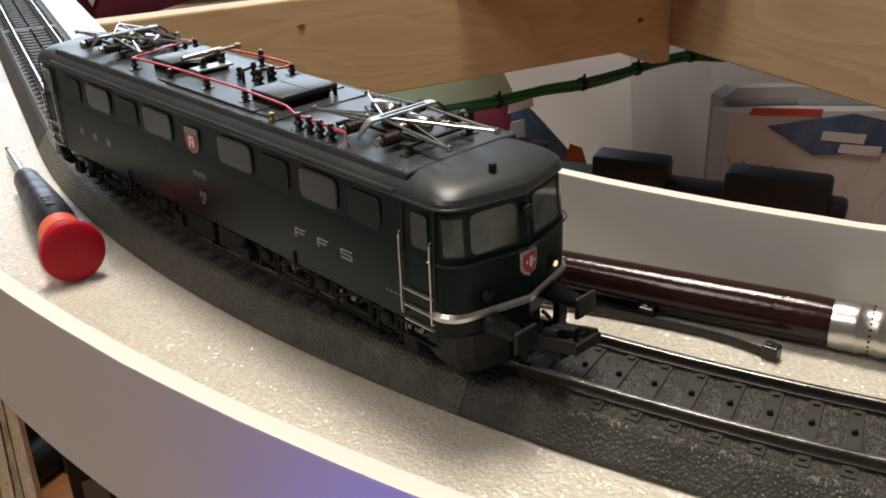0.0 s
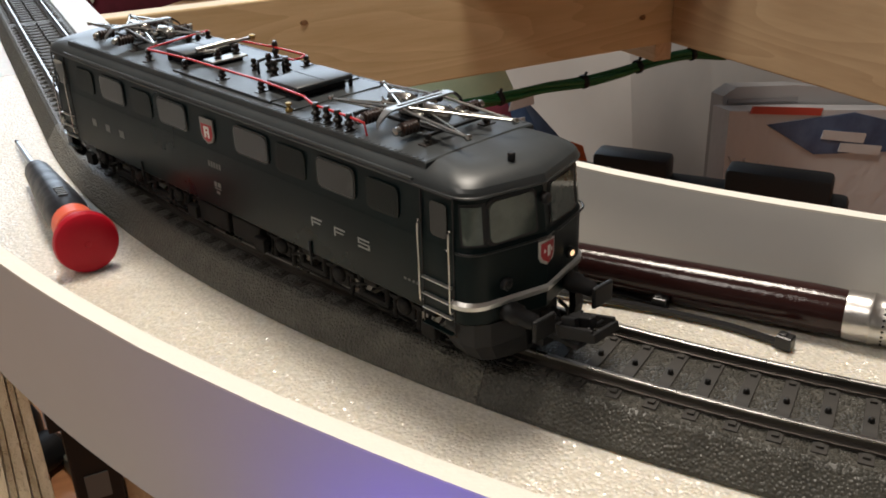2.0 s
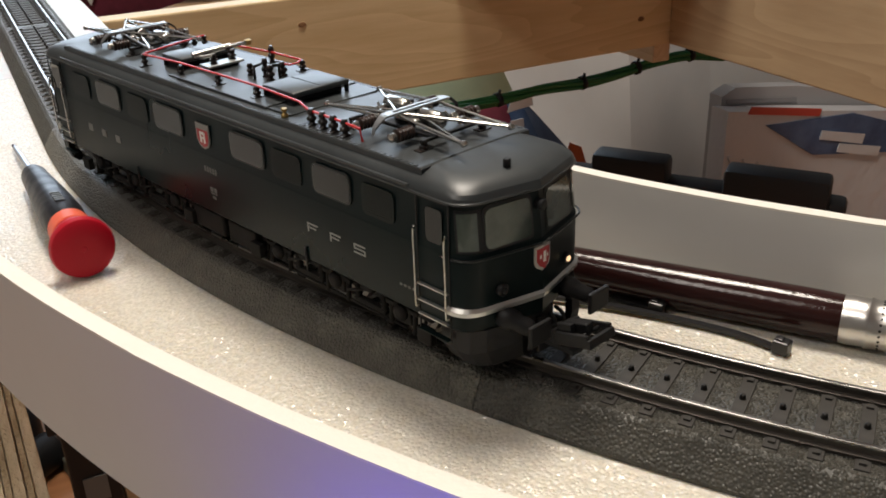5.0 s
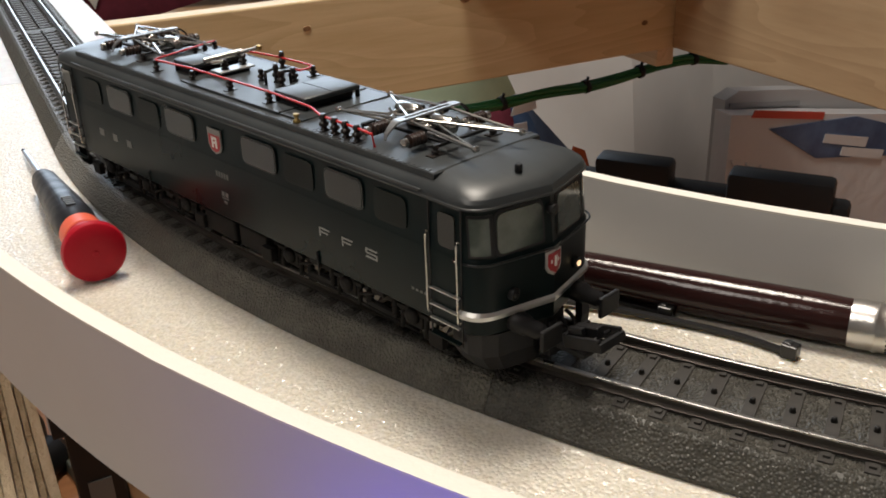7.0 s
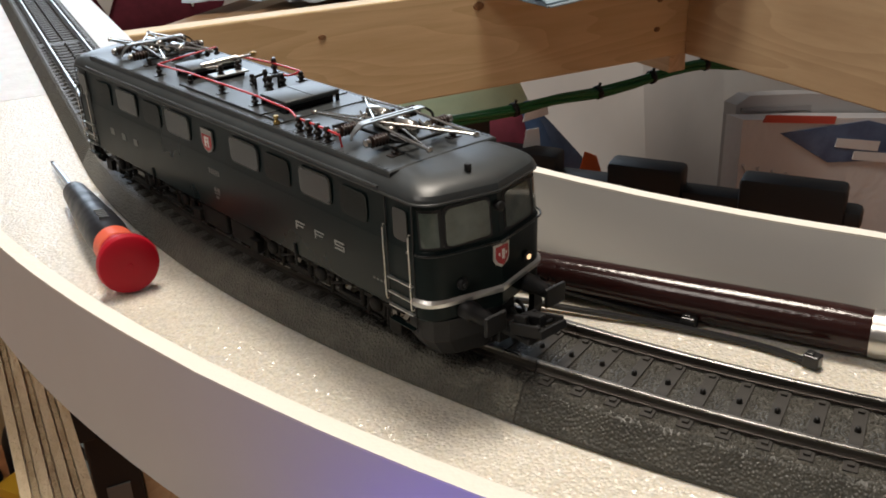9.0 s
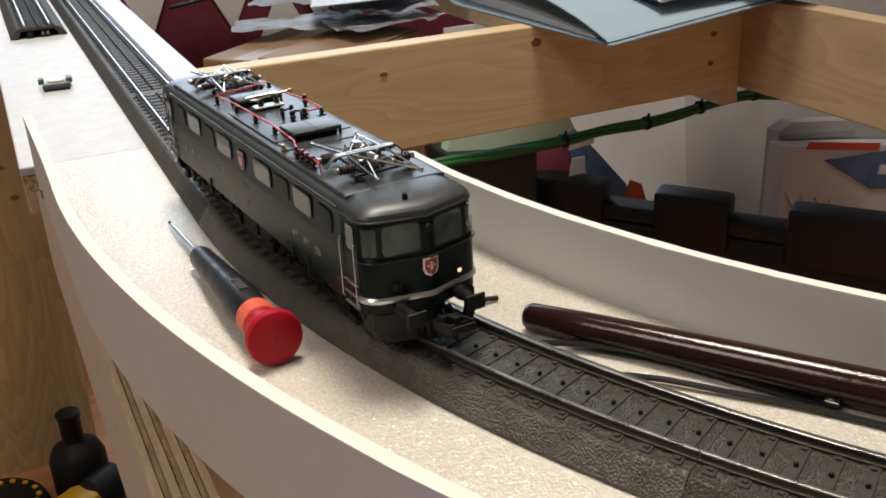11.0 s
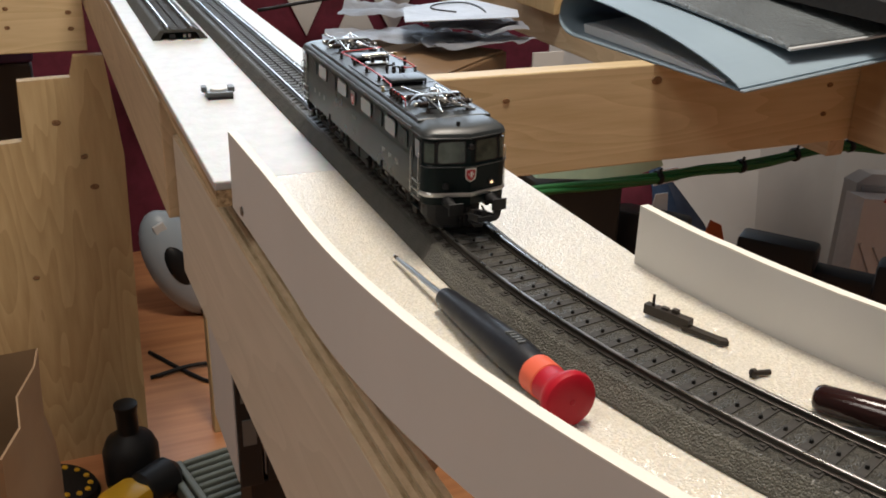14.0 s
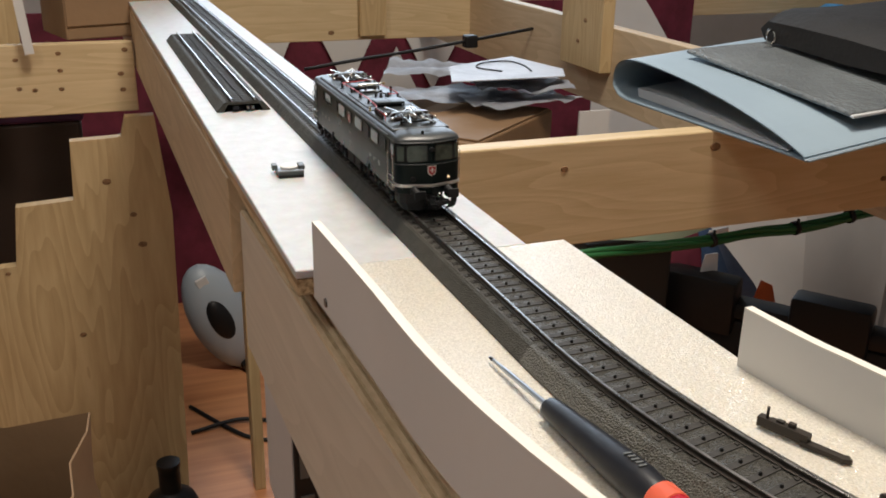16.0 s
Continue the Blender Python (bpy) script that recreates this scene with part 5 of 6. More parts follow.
relief(CLOTH, "noise", 60, 0.004, 0.5)
rows = []
for k in range(25):
    x = -0.18 + 0.02 * k
    edge = 0.6 if k in (0, 24) else (0.9 if k in (1, 23) else 1.0)
    ring = []
    for y, z in ((-0.135, 0.006), (-0.142, 0.018), (-0.132, 0.032), (-0.10, 0.038), (-0.05, 0.040), (0.0, 0.041), (0.06, 0.040), (0.10, 0.036), (0.108, 0.02), (0.10, 0.004)):
        sag = 0.0045 * noise.noise(Vector((9 * x, 14 * y, 4.0))) if z > 0.015 else 0.0
        ring.append((x, y * (0.97 + 0.03 * edge), 0.003 + (z - 0.003) * edge + sag))
    rows.append(ring + [(x, 0.0, 0.001)])
part("case", rings_mesh(rows), CLOTH, pouch, "limp black nylon case", True)
bm = bmesh.new()
add_tube(bm, [(-0.18, -0.139, 0.020), (0.0, -0.143, 0.021), (0.3, -0.142, 0.020)], 0.003, 8)
part("zip", bm, BLACK, pouch, "zip along the edge")
bm = bmesh.new()
add_tube(bm, [(-0.188 + 0.007 * math.cos(a), 0.085 + 0.002 * math.sin(a), 0.010 + 0.007 * math.sin(a)) for a in [k * math.pi / 8 for k in range(17)]], 0.0012, 8)
part("zip_ring", bm, CHROME, pouch, "small metal pull ring", True)

# ---- under and behind the frame ----
GREEN_WIRE = mat("green_wire", (0.015, 0.11, 0.03), 0.45)
cable = thing("cable_loom", "bundle of green wires tied along the frame", "cable")
run = [(0.10, 0.60, -0.235), (0.25, 0.592, -0.222), (0.357, 0.59, -0.2175), (0.427, 0.59, -0.219), (0.519, 0.59, -0.2195), (0.580, 0.59, -0.2165), (0.64, 0.59, -0.218), (0.690, 0.59, -0.215), (0.722, 0.589, -0.211), (0.760, 0.585, -0.2055), (0.796, 0.575, -0.202), (0.84, 0.56, -0.206)]
for k in range(4):
    bm = bmesh.new()
    pts = spline([(x, y + 0.004 * math.cos(1.6 * k + 9 * x), z + 0.004 * math.sin(1.6 * k + 9 * x)) for x, y, z in run], 6)
    add_tube(bm, pts, 0.0034, 8)
    part("wire", bm, GREEN_WIRE, cable)
for x, y, z in (run[4], run[6], run[8], run[10]):
    bm = bmesh.new()
    add_rod(bm, (x - 0.003, y, z), (x + 0.003, y, z + 0.001), 0.0088, 12)
    add_rod(bm, (x, y, z), (x, y - 0.004, z + 0.013), 0.002, 6)
    part("binder", bm, BLACK, cable, "small black wire binder")

WHITE_SHEET = mat("white_sheet", (0.62, 0.61, 0.60), 0.55)
vary(WHITE_SHEET, 2.5, (0.55, 0.54, 0.53), (0.68, 0.67, 0.66))
board = thing("paper_sheet", "creased white sheet standing behind the frame", "sheet")
bm = rings_mesh([[(x, y, FLOOR_Z), (x, y + 0.006, FLOOR_Z), (x, y + 0.086, -0.20), (x, y + 0.08, -0.20)] for x, y in ((0.78, 0.99), (0.92, 0.97), (1.05, 0.955), (1.07, 0.96), (1.30, 1.02), (1.9, 1.10))])
part("sheet", bm, WHITE_SHEET, board)
PRINT_BLUE = mat("blue_print", (0.04, 0.09, 0.22), 0.4)
vary(PRINT_BLUE, 14, (0.02, 0.05, 0.13), (0.10, 0.17, 0.32))
PRINT_RED = mat("faded_red_print", (0.55, 0.07, 0.05), 0.4)
PRINT_ORANGE = mat("orange_print", (0.75, 0.13, 0.03), 0.4)
BAG_WHITE = mat("white_bag", (0.66, 0.66, 0.68), 0.4)
relief(BAG_WHITE, "noise", 14, 0.012, 0.5)
upright = pose(0, 0, 0, 90, 0, 0)


def slab(outline, y0, y1):
    """An outline of (x, z) that stands upright between y0 and y1."""
    return prism(outline, -y1, -y0)


bag = thing("printed_bag", "white packaging bag with blue and red print", "bag")
part("bag_body", slab([(1.094, FLOOR_Z), (1.70, FLOOR_Z), (1.70, -0.49), (1.263, -0.415), (1.15, -0.398), (1.094, -0.388)], 0.80, 0.84), BAG_WHITE, bag).matrix_basis = upright
part("blue_panel", slab([(1.183, -0.428), (1.308, -0.506), (1.56, -0.548), (1.56, -0.495), (1.484, -0.470), (1.403, -0.443)], 0.7965, 0.7995), PRINT_BLUE, bag, "blue printed field").matrix_basis = upright
part("red_strip", slab([(1.139, -0.400), (1.312, -0.433), (1.316, -0.420), (1.145, -0.388)], 0.7965, 0.7995), PRINT_RED, bag, "red printed strip").matrix_basis = upright
for x, z in ((1.32, -0.478), (1.37, -0.512)):
    part("print_bar", slab([(x, z), (x + 0.115, z - 0.030), (x + 0.12, z - 0.012), (x + 0.004, z + 0.016)], 0.7945, 0.7964), BAG_WHITE, bag).matrix_basis = upright
for k in range(4):
    part("fold", slab([(1.10 + 0.035 * k, -0.47 - 0.012 * k), (1.106 + 0.035 * k, -0.47 - 0.012 * k), (1.19 + 0.05 * k, -0.60 - 0.02 * k), (1.18 + 0.05 * k, -0.60 - 0.02 * k)], 0.7955, 0.7998), BAG_WHITE, bag).matrix_basis = upright
packet = thing("grey_packet", "grey plastic packet standing behind the printed bag", "packet")
part("packet_body", slab([(1.12, FLOOR_Z), (1.65, FLOOR_Z), (1.65, -0.46), (1.29, -0.385), (1.15, -0.366), (1.12, -0.378)], 0.845, 0.875), mat("grey_film", (0.42, 0.42, 0.43), 0.35), packet).matrix_basis = upright
part("seam", slab([(1.13, -0.392), (1.30, -0.415), (1.30, -0.407), (1.13, -0.384)], 0.8425, 0.8445), mat("seam_film", (0.30, 0.30, 0.31), 0.35), packet, "welded seam").matrix_basis = upright
CASE_AT = pose(0.700, 0.625, FLOOR_Z, 0, 0, -53)
c = thing("black_case", "long black plastic tool case standing on the floor", "case", CASE_AT)
high = -0.360 - FLOOR_Z
part("shell", box(-0.215, 0.31, 0.0, 0.035, 0.0, high - 0.026, 0.008), BLACK, c, "", True)
part("lid", box(-0.217, 0.312, -0.003, 0.038, high - 0.0255, high, 0.008), BLACK, c, "", True)
for x0, x1 in ((-0.205, -0.082), (-0.011, 0.091), (0.163, 0.292)):
    part("grip_block", box(x0, x1, -0.012, 0.030, high - 0.05, high + 0.030, 0.007), BLACK, c, "raised black grip block", True)
DARK_RED = mat("dark_red_cloth", (0.13, 0.012, 0.03), 0.8)
vary(DARK_RED, 20, (0.09, 0.008, 0.02), (0.17, 0.02, 0.045))
pile = thing("crumpled_bag", "crumpled dark red, blue, orange and white bag", "bag")


def heap(levels, y0, y1):
    """A soft heap: (z, left, right) from the floor up, leaning back."""
    rings = []
    for k, (z, x0, x1) in enumerate(levels):
        d = 0.012 * k
        rings.append([(x0, y0 + d, z), (0.5 * (x0 + x1), y0 + d - 0.012, z + 0.004), (x1, y0 + d, z), (x1 - 0.01, y1, z), (x0 + 0.01, y1, z)])
    return rings_mesh(rings)


part("bag_body", heap([(FLOOR_Z, 0.55, 0.72), (-0.42, 0.54, 0.70), (-0.35, 0.55, 0.69), (-0.305, 0.58, 0.675), (-0.275, 0.62, 0.66)], 0.76, 0.86), DARK_RED, pile, "dark red bag", True)
part("blue_side", heap([(FLOOR_Z, 0.66, 0.79), (-0.42, 0.655, 0.77), (-0.375, 0.655, 0.745), (-0.32, 0.655, 0.70), (-0.282, 0.65, 0.668)], 0.748, 0.80), PRINT_BLUE, pile, "blue printed side", True)
part("white_patch", slab([(0.612, -0.385), (0.655, -0.385), (0.648, -0.305), (0.628, -0.305)], 0.738, 0.7405), BAG_WHITE, pile, "white printed patch").matrix_basis = upright
part("white_patch", slab([(0.622, -0.292), (0.664, -0.288), (0.660, -0.268), (0.630, -0.270)], 0.738, 0.7405), BAG_WHITE, pile, "white printed patch").matrix_basis = upright
part("orange_patch", slab([(0.708, -0.395), (0.755, -0.40), (0.742, -0.362), (0.722, -0.352)], 0.728, 0.7305), PRINT_ORANGE, pile, "orange printed patch").matrix_basis = upright
pile = thing("crumpled_bag", "bright blue crumpled bag standing far behind the frame", "bag")
part("bag_body", heap([(FLOOR_Z, 1.66, 2.06), (-0.30, 1.70, 2.03), (-0.19, 1.78, 2.0), (-0.15, 1.84, 1.95), (-0.128, 1.89, 1.92)], 1.88, 1.98), mat("bright_blue_film", (0.05, 0.38, 0.75), 0.4), pile, "", True)
part("fold", heap([(FLOOR_Z, 1.60, 1.70), (-0.45, 1.62, 1.73), (-0.30, 1.66, 1.73)], 1.89, 1.95), mat("blue_film", (0.04, 0.30, 0.62), 0.4), pile, "", True)
panel = thing("white_board", "white board leaning behind the frame post", "board")
part("panel", slab([(0.87, FLOOR_Z), (1.06, FLOOR_Z), (1.06, -0.15), (1.0, -0.07), (0.95, -0.01), (0.94, 0.06), (0.87, 0.06)], 1.50, 1.504), WHITE_SHEET, panel).matrix_basis = upright
CUT = mat("pale_green_mat", (0.42, 0.60, 0.47), 0.5)
vary(CUT, 20, (0.38, 0.55, 0.43), (0.46, 0.64, 0.50))
t = thing("green_sheet", "tilted pale green sheet on an added near-black stand under the frame", "box")
# Stand added to carry the sheet, near-black to sink into the dark below.
part("box_body", box(0.43, 0.56, 0.72, 0.80, FLOOR_Z, -0.262, 0.004), mat("near_black_stand", (0.014, 0.013, 0.011), 0.6), t)
part("lid", slab([(0.415, -0.245), (0.545, -0.262), (0.606, -0.248), (0.585, -0.205), (0.43, -0.19)], 0.700, 0.7185), CUT, t, "tilted pale green sheet").matrix_basis = upright
cloth = thing("patterned_cloth", "dark red cloth with white triangles hanging behind the frame", "cloth")
rows = []
for k in range(41):
    x = -0.75 + 0.055 * k
    y = 1.98 + 0.014 * math.sin(9 * x)
    rows.append([(x, y, FLOOR_Z), (x, y + 0.006, FLOOR_Z), (x, y + 0.006, -0.10), (x, y, -0.10)])
part("cloth", rings_mesh(rows), DARK_RED, cloth)
for x0, z0, w, h in ((0.39, -0.17, 0.13, -0.13), (0.60, -0.17, 0.15, -0.14), (0.81, -0.17, 0.14, -0.12), (0.52, -0.32, 0.12, 0.12), (0.20, -0.17, 0.12, -0.13), (-0.30, -0.27, 0.10, -0.12), (-0.47, -0.27, 0.10, -0.12)):
    part("white_triangle", prism([(x0, z0), (x0 + w, z0), (x0 + w / 2, z0 + h)], -1.962, -1.958), WHITE_SHEET, cloth).matrix_basis = pose(0, 0, 0, 90, 0, 0)
CARD = mat("brown_cardboard", (0.36, 0.22, 0.12), 0.7)
vary(CARD, 5, (0.21, 0.125, 0.062), (0.30, 0.19, 0.105))
relief(CARD, "noise", 90, 0.001, 0.3)
c = thing("cardboard_box", "brown cardboard box behind the cross beam", "box")
c.matrix_world = pose(0.36, 1.03, 0, 0, 0, 40)
part("carton", box(-0.13, 0.13, -0.11, 0.11, FLOOR_Z, -0.157, 0.003), CARD, c)
part("flap", box(-0.12, 0.12, -0.1075, 0.02, -0.1560, -0.1535), CARD, c)
part("tape", box(-0.128, 0.128, 0.021, 0.06, -0.1568, -0.1562), mat("brown_tape", (0.30, 0.19, 0.10), 0.3), c, "glossy brown tape")
PAPER = mat("crumpled_paper", (0.55, 0.58, 0.63), 0.55)
vary(PAPER, 14, (0.40, 0.43, 0.49), (0.56, 0.59, 0.65))
relief(PAPER, "noise", 18, 0.01, 0.5)
for k, (x, y, z, w, d, a) in enumerate(((0.485, 1.055, -0.118, 0.15, 0.10, -8), (0.47, 1.04, -0.136, 0.17, 0.12, 14), (0.36, 1.10, -0.136, 0.20, 0.10, -20), (0.40, 1.21, -0.118, 0.16, 0.10, -24))):
    bm = bmesh.new()
    n = 14
    grid = [[bm.verts.new((w * (i / n - 0.5), d * (j / n - 0.5), 0.011 * noise.noise(Vector((2.6 * i / n + 7 * k, 2.6 * j / n, 3.3 * k))) + 0.006 * noise.noise(Vector((8 * i / n, 8 * j / n, k))))) for j in range(n + 1)] for i in range(n + 1)]
    for i in range(n):
        for j in range(n):
            bm.faces.new((grid[i][j], grid[i + 1][j], grid[i + 1][j + 1], grid[i][j + 1]))
    bmesh.ops.solidify(bm, geom=bm.faces, thickness=0.0015)
    t = thing("paper_sheet", "crumpled pale grey-blue paper on the cardboard box", "paper", pose(x, y, z, 0, 0, a), "papers behind the beam")
    part("sheet", bm, PAPER, t, "", True)
t = thing("paper_sheet", "flat white paper sheet lying on the crumpled papers", "paper", group="papers behind the beam")
part("sheet", prism([(0.351, 1.007), (0.534, 1.003), (0.560, 1.060), (0.532, 1.193), (0.394, 1.128)], -0.1012, -0.0998), PAPER, t)
bm = bmesh.new()
add_tube(bm, spline([(0.455, 1.06, -0.0988), (0.43, 1.10, -0.0985), (0.455, 1.135, -0.098), (0.50, 1.14, -0.098), (0.51, 1.10, -0.0985), (0.50, 1.05, -0.0988)]), 0.0012, 6)
part("wire_loop", bm, BLACK, t, "thin dark wire loop")
t = thing("white_card", "white card standing beside the cardboard box", "card")
part("card", box(0.548, 0.600, 0.975, 0.979, FLOOR_Z, -0.150), WHITE_SHEET, t)
t = thing("grey_tube", "thin dark rod lying across behind the papers", "rod")
bm = bmesh.new()
add_tube(bm, spline([(0.20, 1.30, -0.125), (0.30, 1.30, -0.112), (0.40, 1.30, -0.101), (0.498, 1.30, -0.088), (0.632, 1.32, -0.074)]), 0.003, 8)
part("rod", bm, BLACK, t)
part("connector", box(0.488, 0.512, 1.290, 1.310, -0.100, -0.078, 0.003), BLACK, t, "black plug on the rod")

# ---- floor things left of the beam ----
t = thing("hand_vacuum", "pale grey-blue handheld vacuum cleaner on the floor", "vacuum cleaner", pose(0.128, 1.60, FLOOR_Z, 0, -24, 6))
VAC = mat("pale_blue_plastic", (0.36, 0.42, 0.48), 0.35)
bm = bmesh.new()
bmesh.ops.create_uvsphere(bm, u_segments=24, v_segments=14, radius=1)
bmesh.ops.transform(bm, matrix=pose(0, 0, 0.135) @ Matrix.Diagonal((0.066, 0.045, 0.135, 1)), verts=bm.verts)
part("housing", bm, VAC, t, "rounded pale housing", True)
bm = bmesh.new()
bmesh.ops.create_uvsphere(bm, u_segments=18, v_segments=10, radius=1)
bmesh.ops.transform(bm, matrix=pose(-0.006, -0.034, 0.150) @ Matrix.Diagonal((0.025, 0.020, 0.052, 1)), verts=bm.verts)
part("grip_opening", bm, BLACK, t, "dark grip opening", True)
part("badge", box(-0.012, 0.012, -0.0300, -0.0215, 0.232, 0.250, 0.001), WHITE_SHEET, t, "small white badge")
part("foot", box(-0.02, 0.065, -0.04, 0.04, 0.0, 0.035, 0.01), BLACK, t, "black foot", True)
t = thing("black_canister", "black canister tool with round neck on the floor", "tool", pose(-0.092, 1.045, FLOOR_Z))
bm = bmesh.new()
add_lathe(bm, [(0.0, 0.038), (0.004, 0.043), (0.060, 0.043), (0.078, 0.036), (0.088, 0.020), (0.092, 0.0165), (0.132, 0.0165), (0.134, 0.018), (0.142, 0.018), (0.143, 0.014)], None, 28)
part("canister", bm, BLACK, t, "", True)
t = thing("power_tool", "yellow and black power tool lying on the floor", "tool", pose(-0.10, 0.955, FLOOR_Z, 0, 0, 35))
YELLOW = mat("yellow_plastic", (0.70, 0.40, 0.02), 0.4)
part("housing", box(-0.05, 0.02, -0.03, 0.03, 0.0, 0.055, 0.014), YELLOW, t, "yellow housing", True)
bm = bmesh.new()
add_lathe(bm, [(0, 0.02), (0.01, 0.03), (0.06, 0.03), (0.075, 0.015)], pose(0.01, 0, 0.032, 0, 90, 0), 20)
part("chuck", bm, BLACK, t, "black round front", True)
t = thing("toy_wheel", "black wheel with yellow dots lying on the floor", "wheel", pose(-0.205, 1.02, FLOOR_Z, 0, 18, 0))
bm = bmesh.new()
add_lathe(bm, [(0.012, 0.04), (0.014, 0.052), (0.034, 0.054), (0.042, 0.048), (0.043, 0.02)], None, 28)
part("tyre", bm, BLACK, t, "", True)
for k in range(12):
    bm = bmesh.new()
    add_lathe(bm, [(0.042, 0.005), (0.045, 0.004)], pose(0.036 * math.cos(k * 0.5236), 0.036 * math.sin(k * 0.5236), 0), 8)
    part("yellow_dot", bm, YELLOW, t)
t = thing("ribbed_grate", "grey-green ribbed plastic grate on the floor", "grate", pose(0.04, 0.94, FLOOR_Z, 0, 0, 12))
RIB = mat("grey_green_plastic", (0.12, 0.135, 0.115), 0.5)
for x in (-0.060, -0.044):
    part("rail", box(x - 0.006, x + 0.006, -0.13, 0.10, 0.0, 0.030, 0.003), RIB, t)
for k in range(13):
    y = -0.12 + 0.0175 * k
    part("rib", box(-0.038, 0.075, y, y + 0.009, 0.004, 0.028, 0.003), RIB, t)
t = thing("floor_cable", "thin black cable looped on the floor", "cable")
bm = bmesh.new()
add_tube(bm, spline([(-0.02, 1.45, FLOOR_Z + 0.004), (0.03, 1.36, FLOOR_Z + 0.004), (0.07, 1.30, FLOOR_Z + 0.004), (0.11, 1.28, FLOOR_Z + 0.004), (0.12, 1.34, FLOOR_Z + 0.004), (0.06, 1.36, FLOOR_Z + 0.010), (-0.03, 1.35, FLOOR_Z + 0.004)]), 0.004, 8)
part("cable", bm, BLACK, t)
TEAL = mat("dark_teal", (0.01, 0.05, 0.045), 0.5)
for k, (x, m) in enumerate(((0.060, BLACK), (0.100, BLACK), (0.135, TEAL), (0.175, BLACK), (0.215, BAG_WHITE))):
    t = thing("binder", "upright file binder standing under the frame", "binder", pose(x, 0.62 + 0.02 * k, FLOOR_Z, 0, 0, -3), "binders under the frame")
    part("spine", box(-0.016, 0.016, -0.02, 0.26, 0.0, 0.30, 0.003), m, t)
    part("label_bar", box(-0.012, 0.012, -0.0215, -0.0195, 0.10, 0.2), BAG_WHITE if m is not BAG_WHITE else DIM_WHITE, t)
for x0, x1, y0 in ((-0.043, -0.025, 0.300), (-0.022, 0.0, 0.302)):
    t = thing("file_box", "black file box with pale paper sides under the baseboard", "file box", group="file boxes under the baseboard")
    part("box_body", box(x0 + 0.0005, x1, y0, 0.405, -0.312, -0.0905, 0.001), BLACK, t)
    part("paper_side", box(x0 - 0.0006, x0 + 0.0004, y0 + 0.004, 0.404, -0.308, -0.10), WHITE_SHEET, t, "pale speckled paper side")
    for z in (-0.262, -0.225):
        part("label_frame", box(x0 + 0.004, x1 - 0.004, y0 - 0.0012, y0 - 0.0001, z - 0.012, z + 0.010), DIM_WHITE, t, "worn grey label")
t = thing("drawer_unit", "black drawer unit under the file boxes", "drawer")
part("drawer", box(-0.034, 0.002, 0.306, 0.36, -0.44, -0.3125, 0.002), BLACK, t)
part("label_frame", box(-0.026, -0.008, 0.3045, 0.3058, -0.385, -0.362), DIM_WHITE, t, "worn grey label")
t = thing("ply_panel", "brown plywood panel under the baseboard", "panel")
part("panel", box(0.003, 0.075, 0.312, 0.330, -0.50, -0.0905, 0.001), PINE_SIDE, t)
t = thing("paper_bag", "open brown paper carrier bag on the floor", "bag", pose(-0.31, 0.56, FLOOR_Z, 0, 0, -12))
bm = bmesh.new()
outline = [(-0.16, -0.085), (-0.08, -0.09), (0.0, -0.088), (0.07, -0.09), (0.12, -0.083), (0.128, -0.04), (0.118, 0.0), (0.128, 0.045), (0.12, 0.085), (0.04, 0.09), (-0.06, 0.087), (-0.16, 0.085), (-0.152, 0.0)]
rings = []
for k in range(15):
    z = 0.0 if k == 0 else 0.034 * k
    rings.append([(x * (1 - 0.05 * (k / 14) ** 3) + 0.012 * noise.noise(Vector((9 * x, 9 * y, 0.45 * k))) * (k > 0), y + 0.012 * noise.noise(Vector((9 * x + 5, 9 * y, 0.45 * k))) * (k > 0), z + (0.012 * noise.noise(Vector((8 * x, 8 * y, 2.0))) if k == 14 else 0)) for x, y in outline])
inner = [[(x * 0.985, y * 0.985, z + 0.0006) for x, y, z in ring] for ring in rings[::-1]]
part("paper", rings_mesh(rings + inner, 0, True), CARD, t, "crumpled brown paper", True)
bm = bmesh.new()
add_tube(bm, spline([(0.03, -0.087, 0.40), (0.04, -0.092, 0.44), (0.07, -0.094, 0.475), (0.10, -0.092, 0.44), (0.11, -0.087, 0.40)]), 0.004, 8)
part("handle", bm, mat("dark_green_cord", (0.01, 0.035, 0.02), 0.6), t, "dark green cord handle")
t = thing("cardboard_box", "brown cardboard box standing on the frame end", "box", pose(-0.095, 1.28, -0.050, 0, 0, 16))
part("carton", box(-0.09, 0.085, -0.06, 0.06, 0.0, 0.16, 0.002), CARD, t)
part("flap", box(-0.088, 0.083, -0.0625, -0.0605, 0.02, 0.15), CARD, t)
t = thing("pine_offcut", "pine board standing on the frame end behind the plank", "board")
part("board", box(-0.60, -0.232, 1.30, 1.318, -0.149, 0.12, 0.0015), PINE_Z, t)
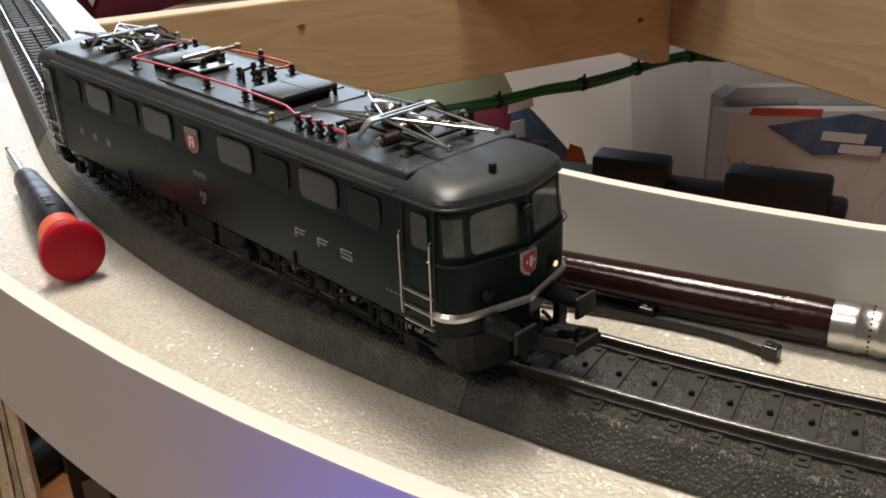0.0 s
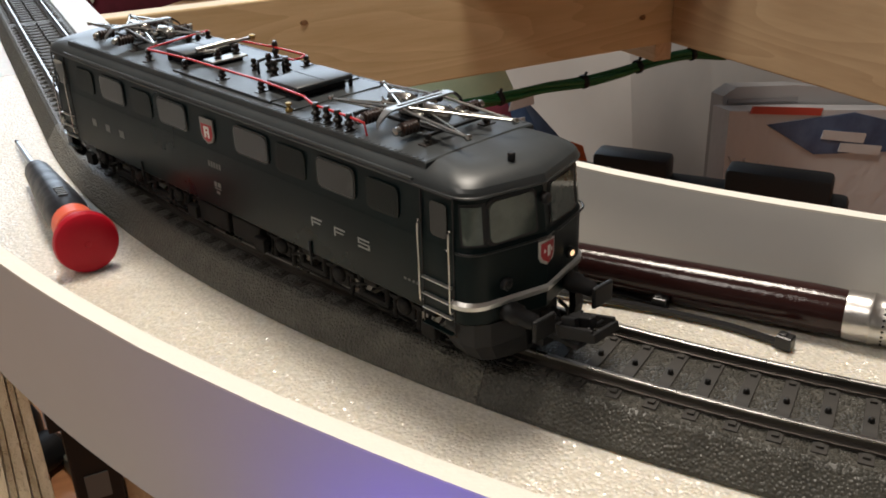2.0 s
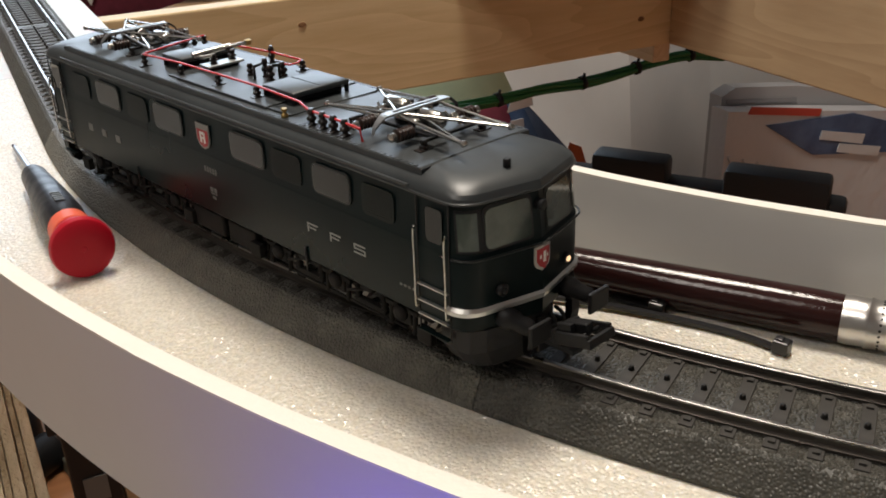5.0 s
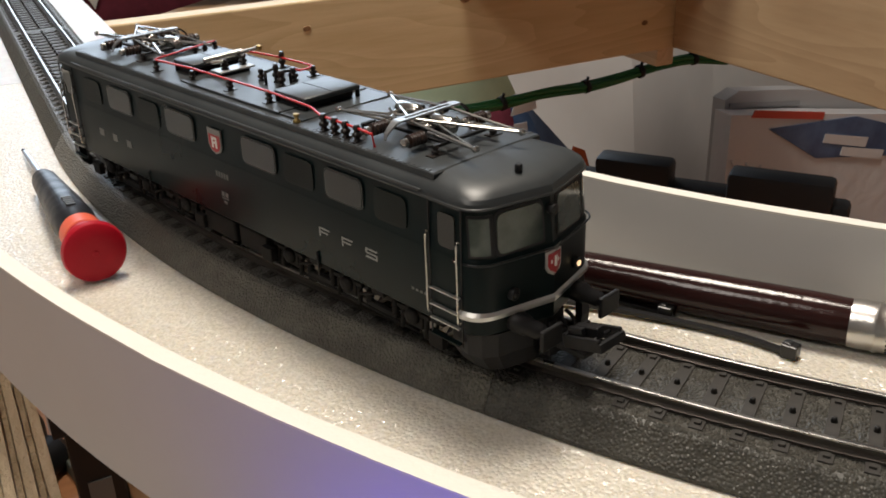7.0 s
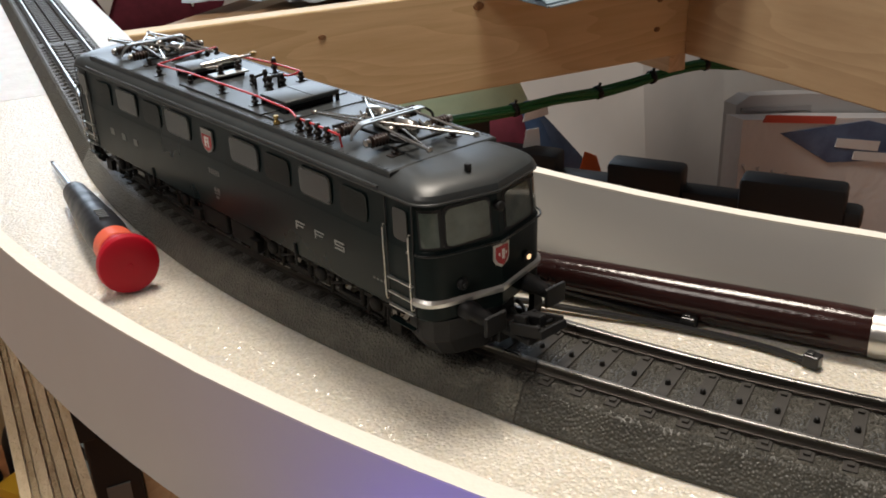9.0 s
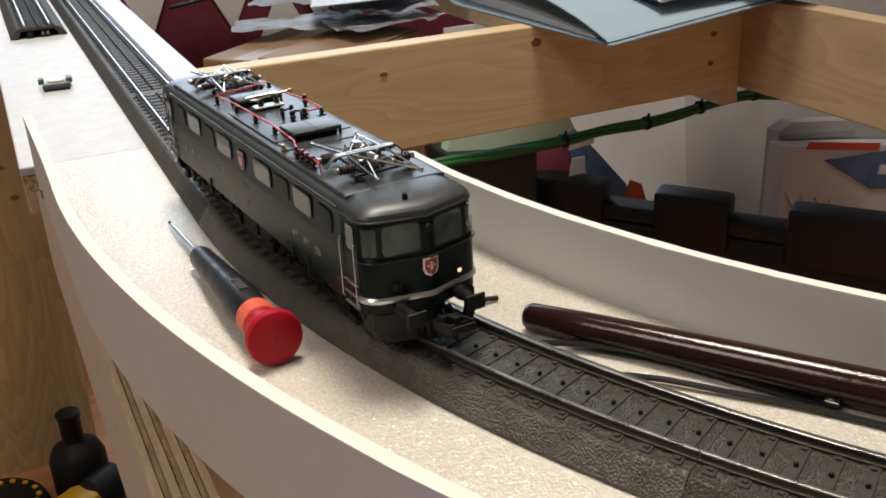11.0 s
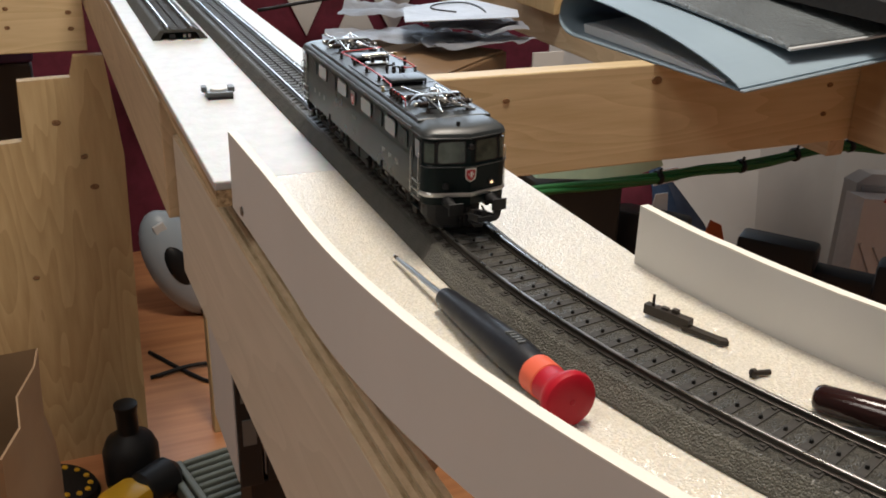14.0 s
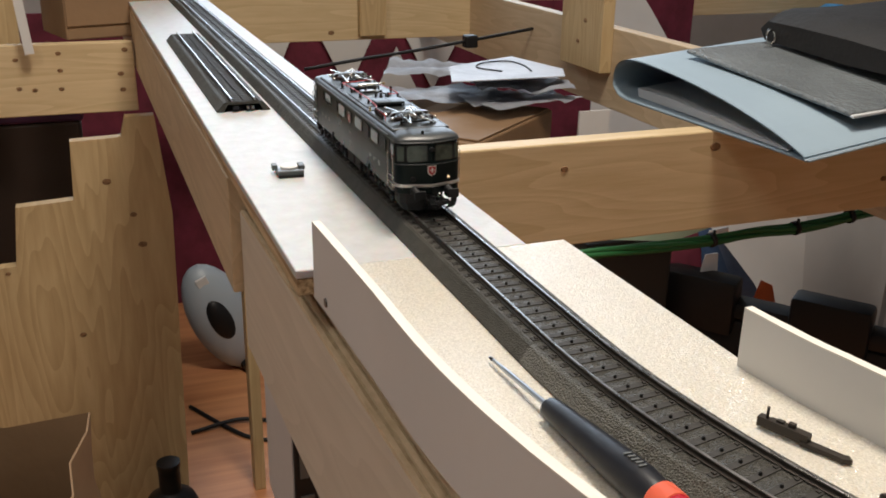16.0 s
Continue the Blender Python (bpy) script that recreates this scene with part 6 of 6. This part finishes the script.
t = thing("white_stick", "thin white plastic strip leaning at the frame end", "strip", pose(-0.215, 1.155, -0.06, 0, -5, 0))
part("strip", box(-0.006, 0.006, -0.003, 0.003, 0.0, 0.20), STRIP, t)

t = thing("storage_box", "dark brown storage box behind the frame leg", "box")
part("box_body", box(-0.60, -0.16, 1.42, 1.60, FLOOR_Z, -0.215, 0.006), mat("dark_brown_board", (0.035, 0.020, 0.014), 0.6), t)
part("lid", box(-0.605, -0.155, 1.415, 1.605, -0.215, -0.150, 0.006), mat("purple_board", (0.055, 0.012, 0.05), 0.6), t, "dark purple lid")
# Added emitter, always out of view, that throws a violet glow onto the edging.
GLOW = mat("violet_fill_glow", (0.02, 0.02, 0.03), 0.2)
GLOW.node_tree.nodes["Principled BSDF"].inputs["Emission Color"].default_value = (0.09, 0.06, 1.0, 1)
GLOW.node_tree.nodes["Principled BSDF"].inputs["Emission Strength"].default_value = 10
t = thing("tablet", "unseen glowing panel added under the layout edge to tint the edging violet", "tablet", look((-0.010, -0.2780, -0.012), (0.016, -0.2600, 0.006)) @ pose(0, 0, 0, 0, 180, 0))
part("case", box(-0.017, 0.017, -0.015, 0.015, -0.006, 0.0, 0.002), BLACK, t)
part("glow_face", box(-0.014, 0.014, -0.012, 0.012, 0.0001, 0.0006), GLOW, t, "blue-violet emitting face")

# ---- motion ----


def loco_pose(s):
    """The locomotive with both bogie pivots on the track's middle line."""
    a, _ = on_track(s - 0.0507)
    b, _ = on_track(s + 0.0507)
    c, d = (a + b) / 2, b - a
    return pose(c.x, c.y, RAIL_TOP, 0, 0, math.degrees(math.atan2(-d.x, d.y)))


RUN = [(0, -127.7), (7.5, -127.7), (8.0, -126.9), (8.2, -124.9), (8.7, -116.5), (9.3, -102.0), (9.8, -88.0), (10.3, -72.1), (10.5, -64.6), (11, -43.2), (11.5, -21.8), (12, -1.7), (12.5, 18.6), (13, 38.8), (13.5, 67.8), (14, 98.3), (14.5, 132.5), (15, 167.9), (15.5, 203.9), (16, 240.2)]


def motions():
    walk(LOCO, [(t, loco_pose(s / 1000)) for t, s in RUN])


motions()
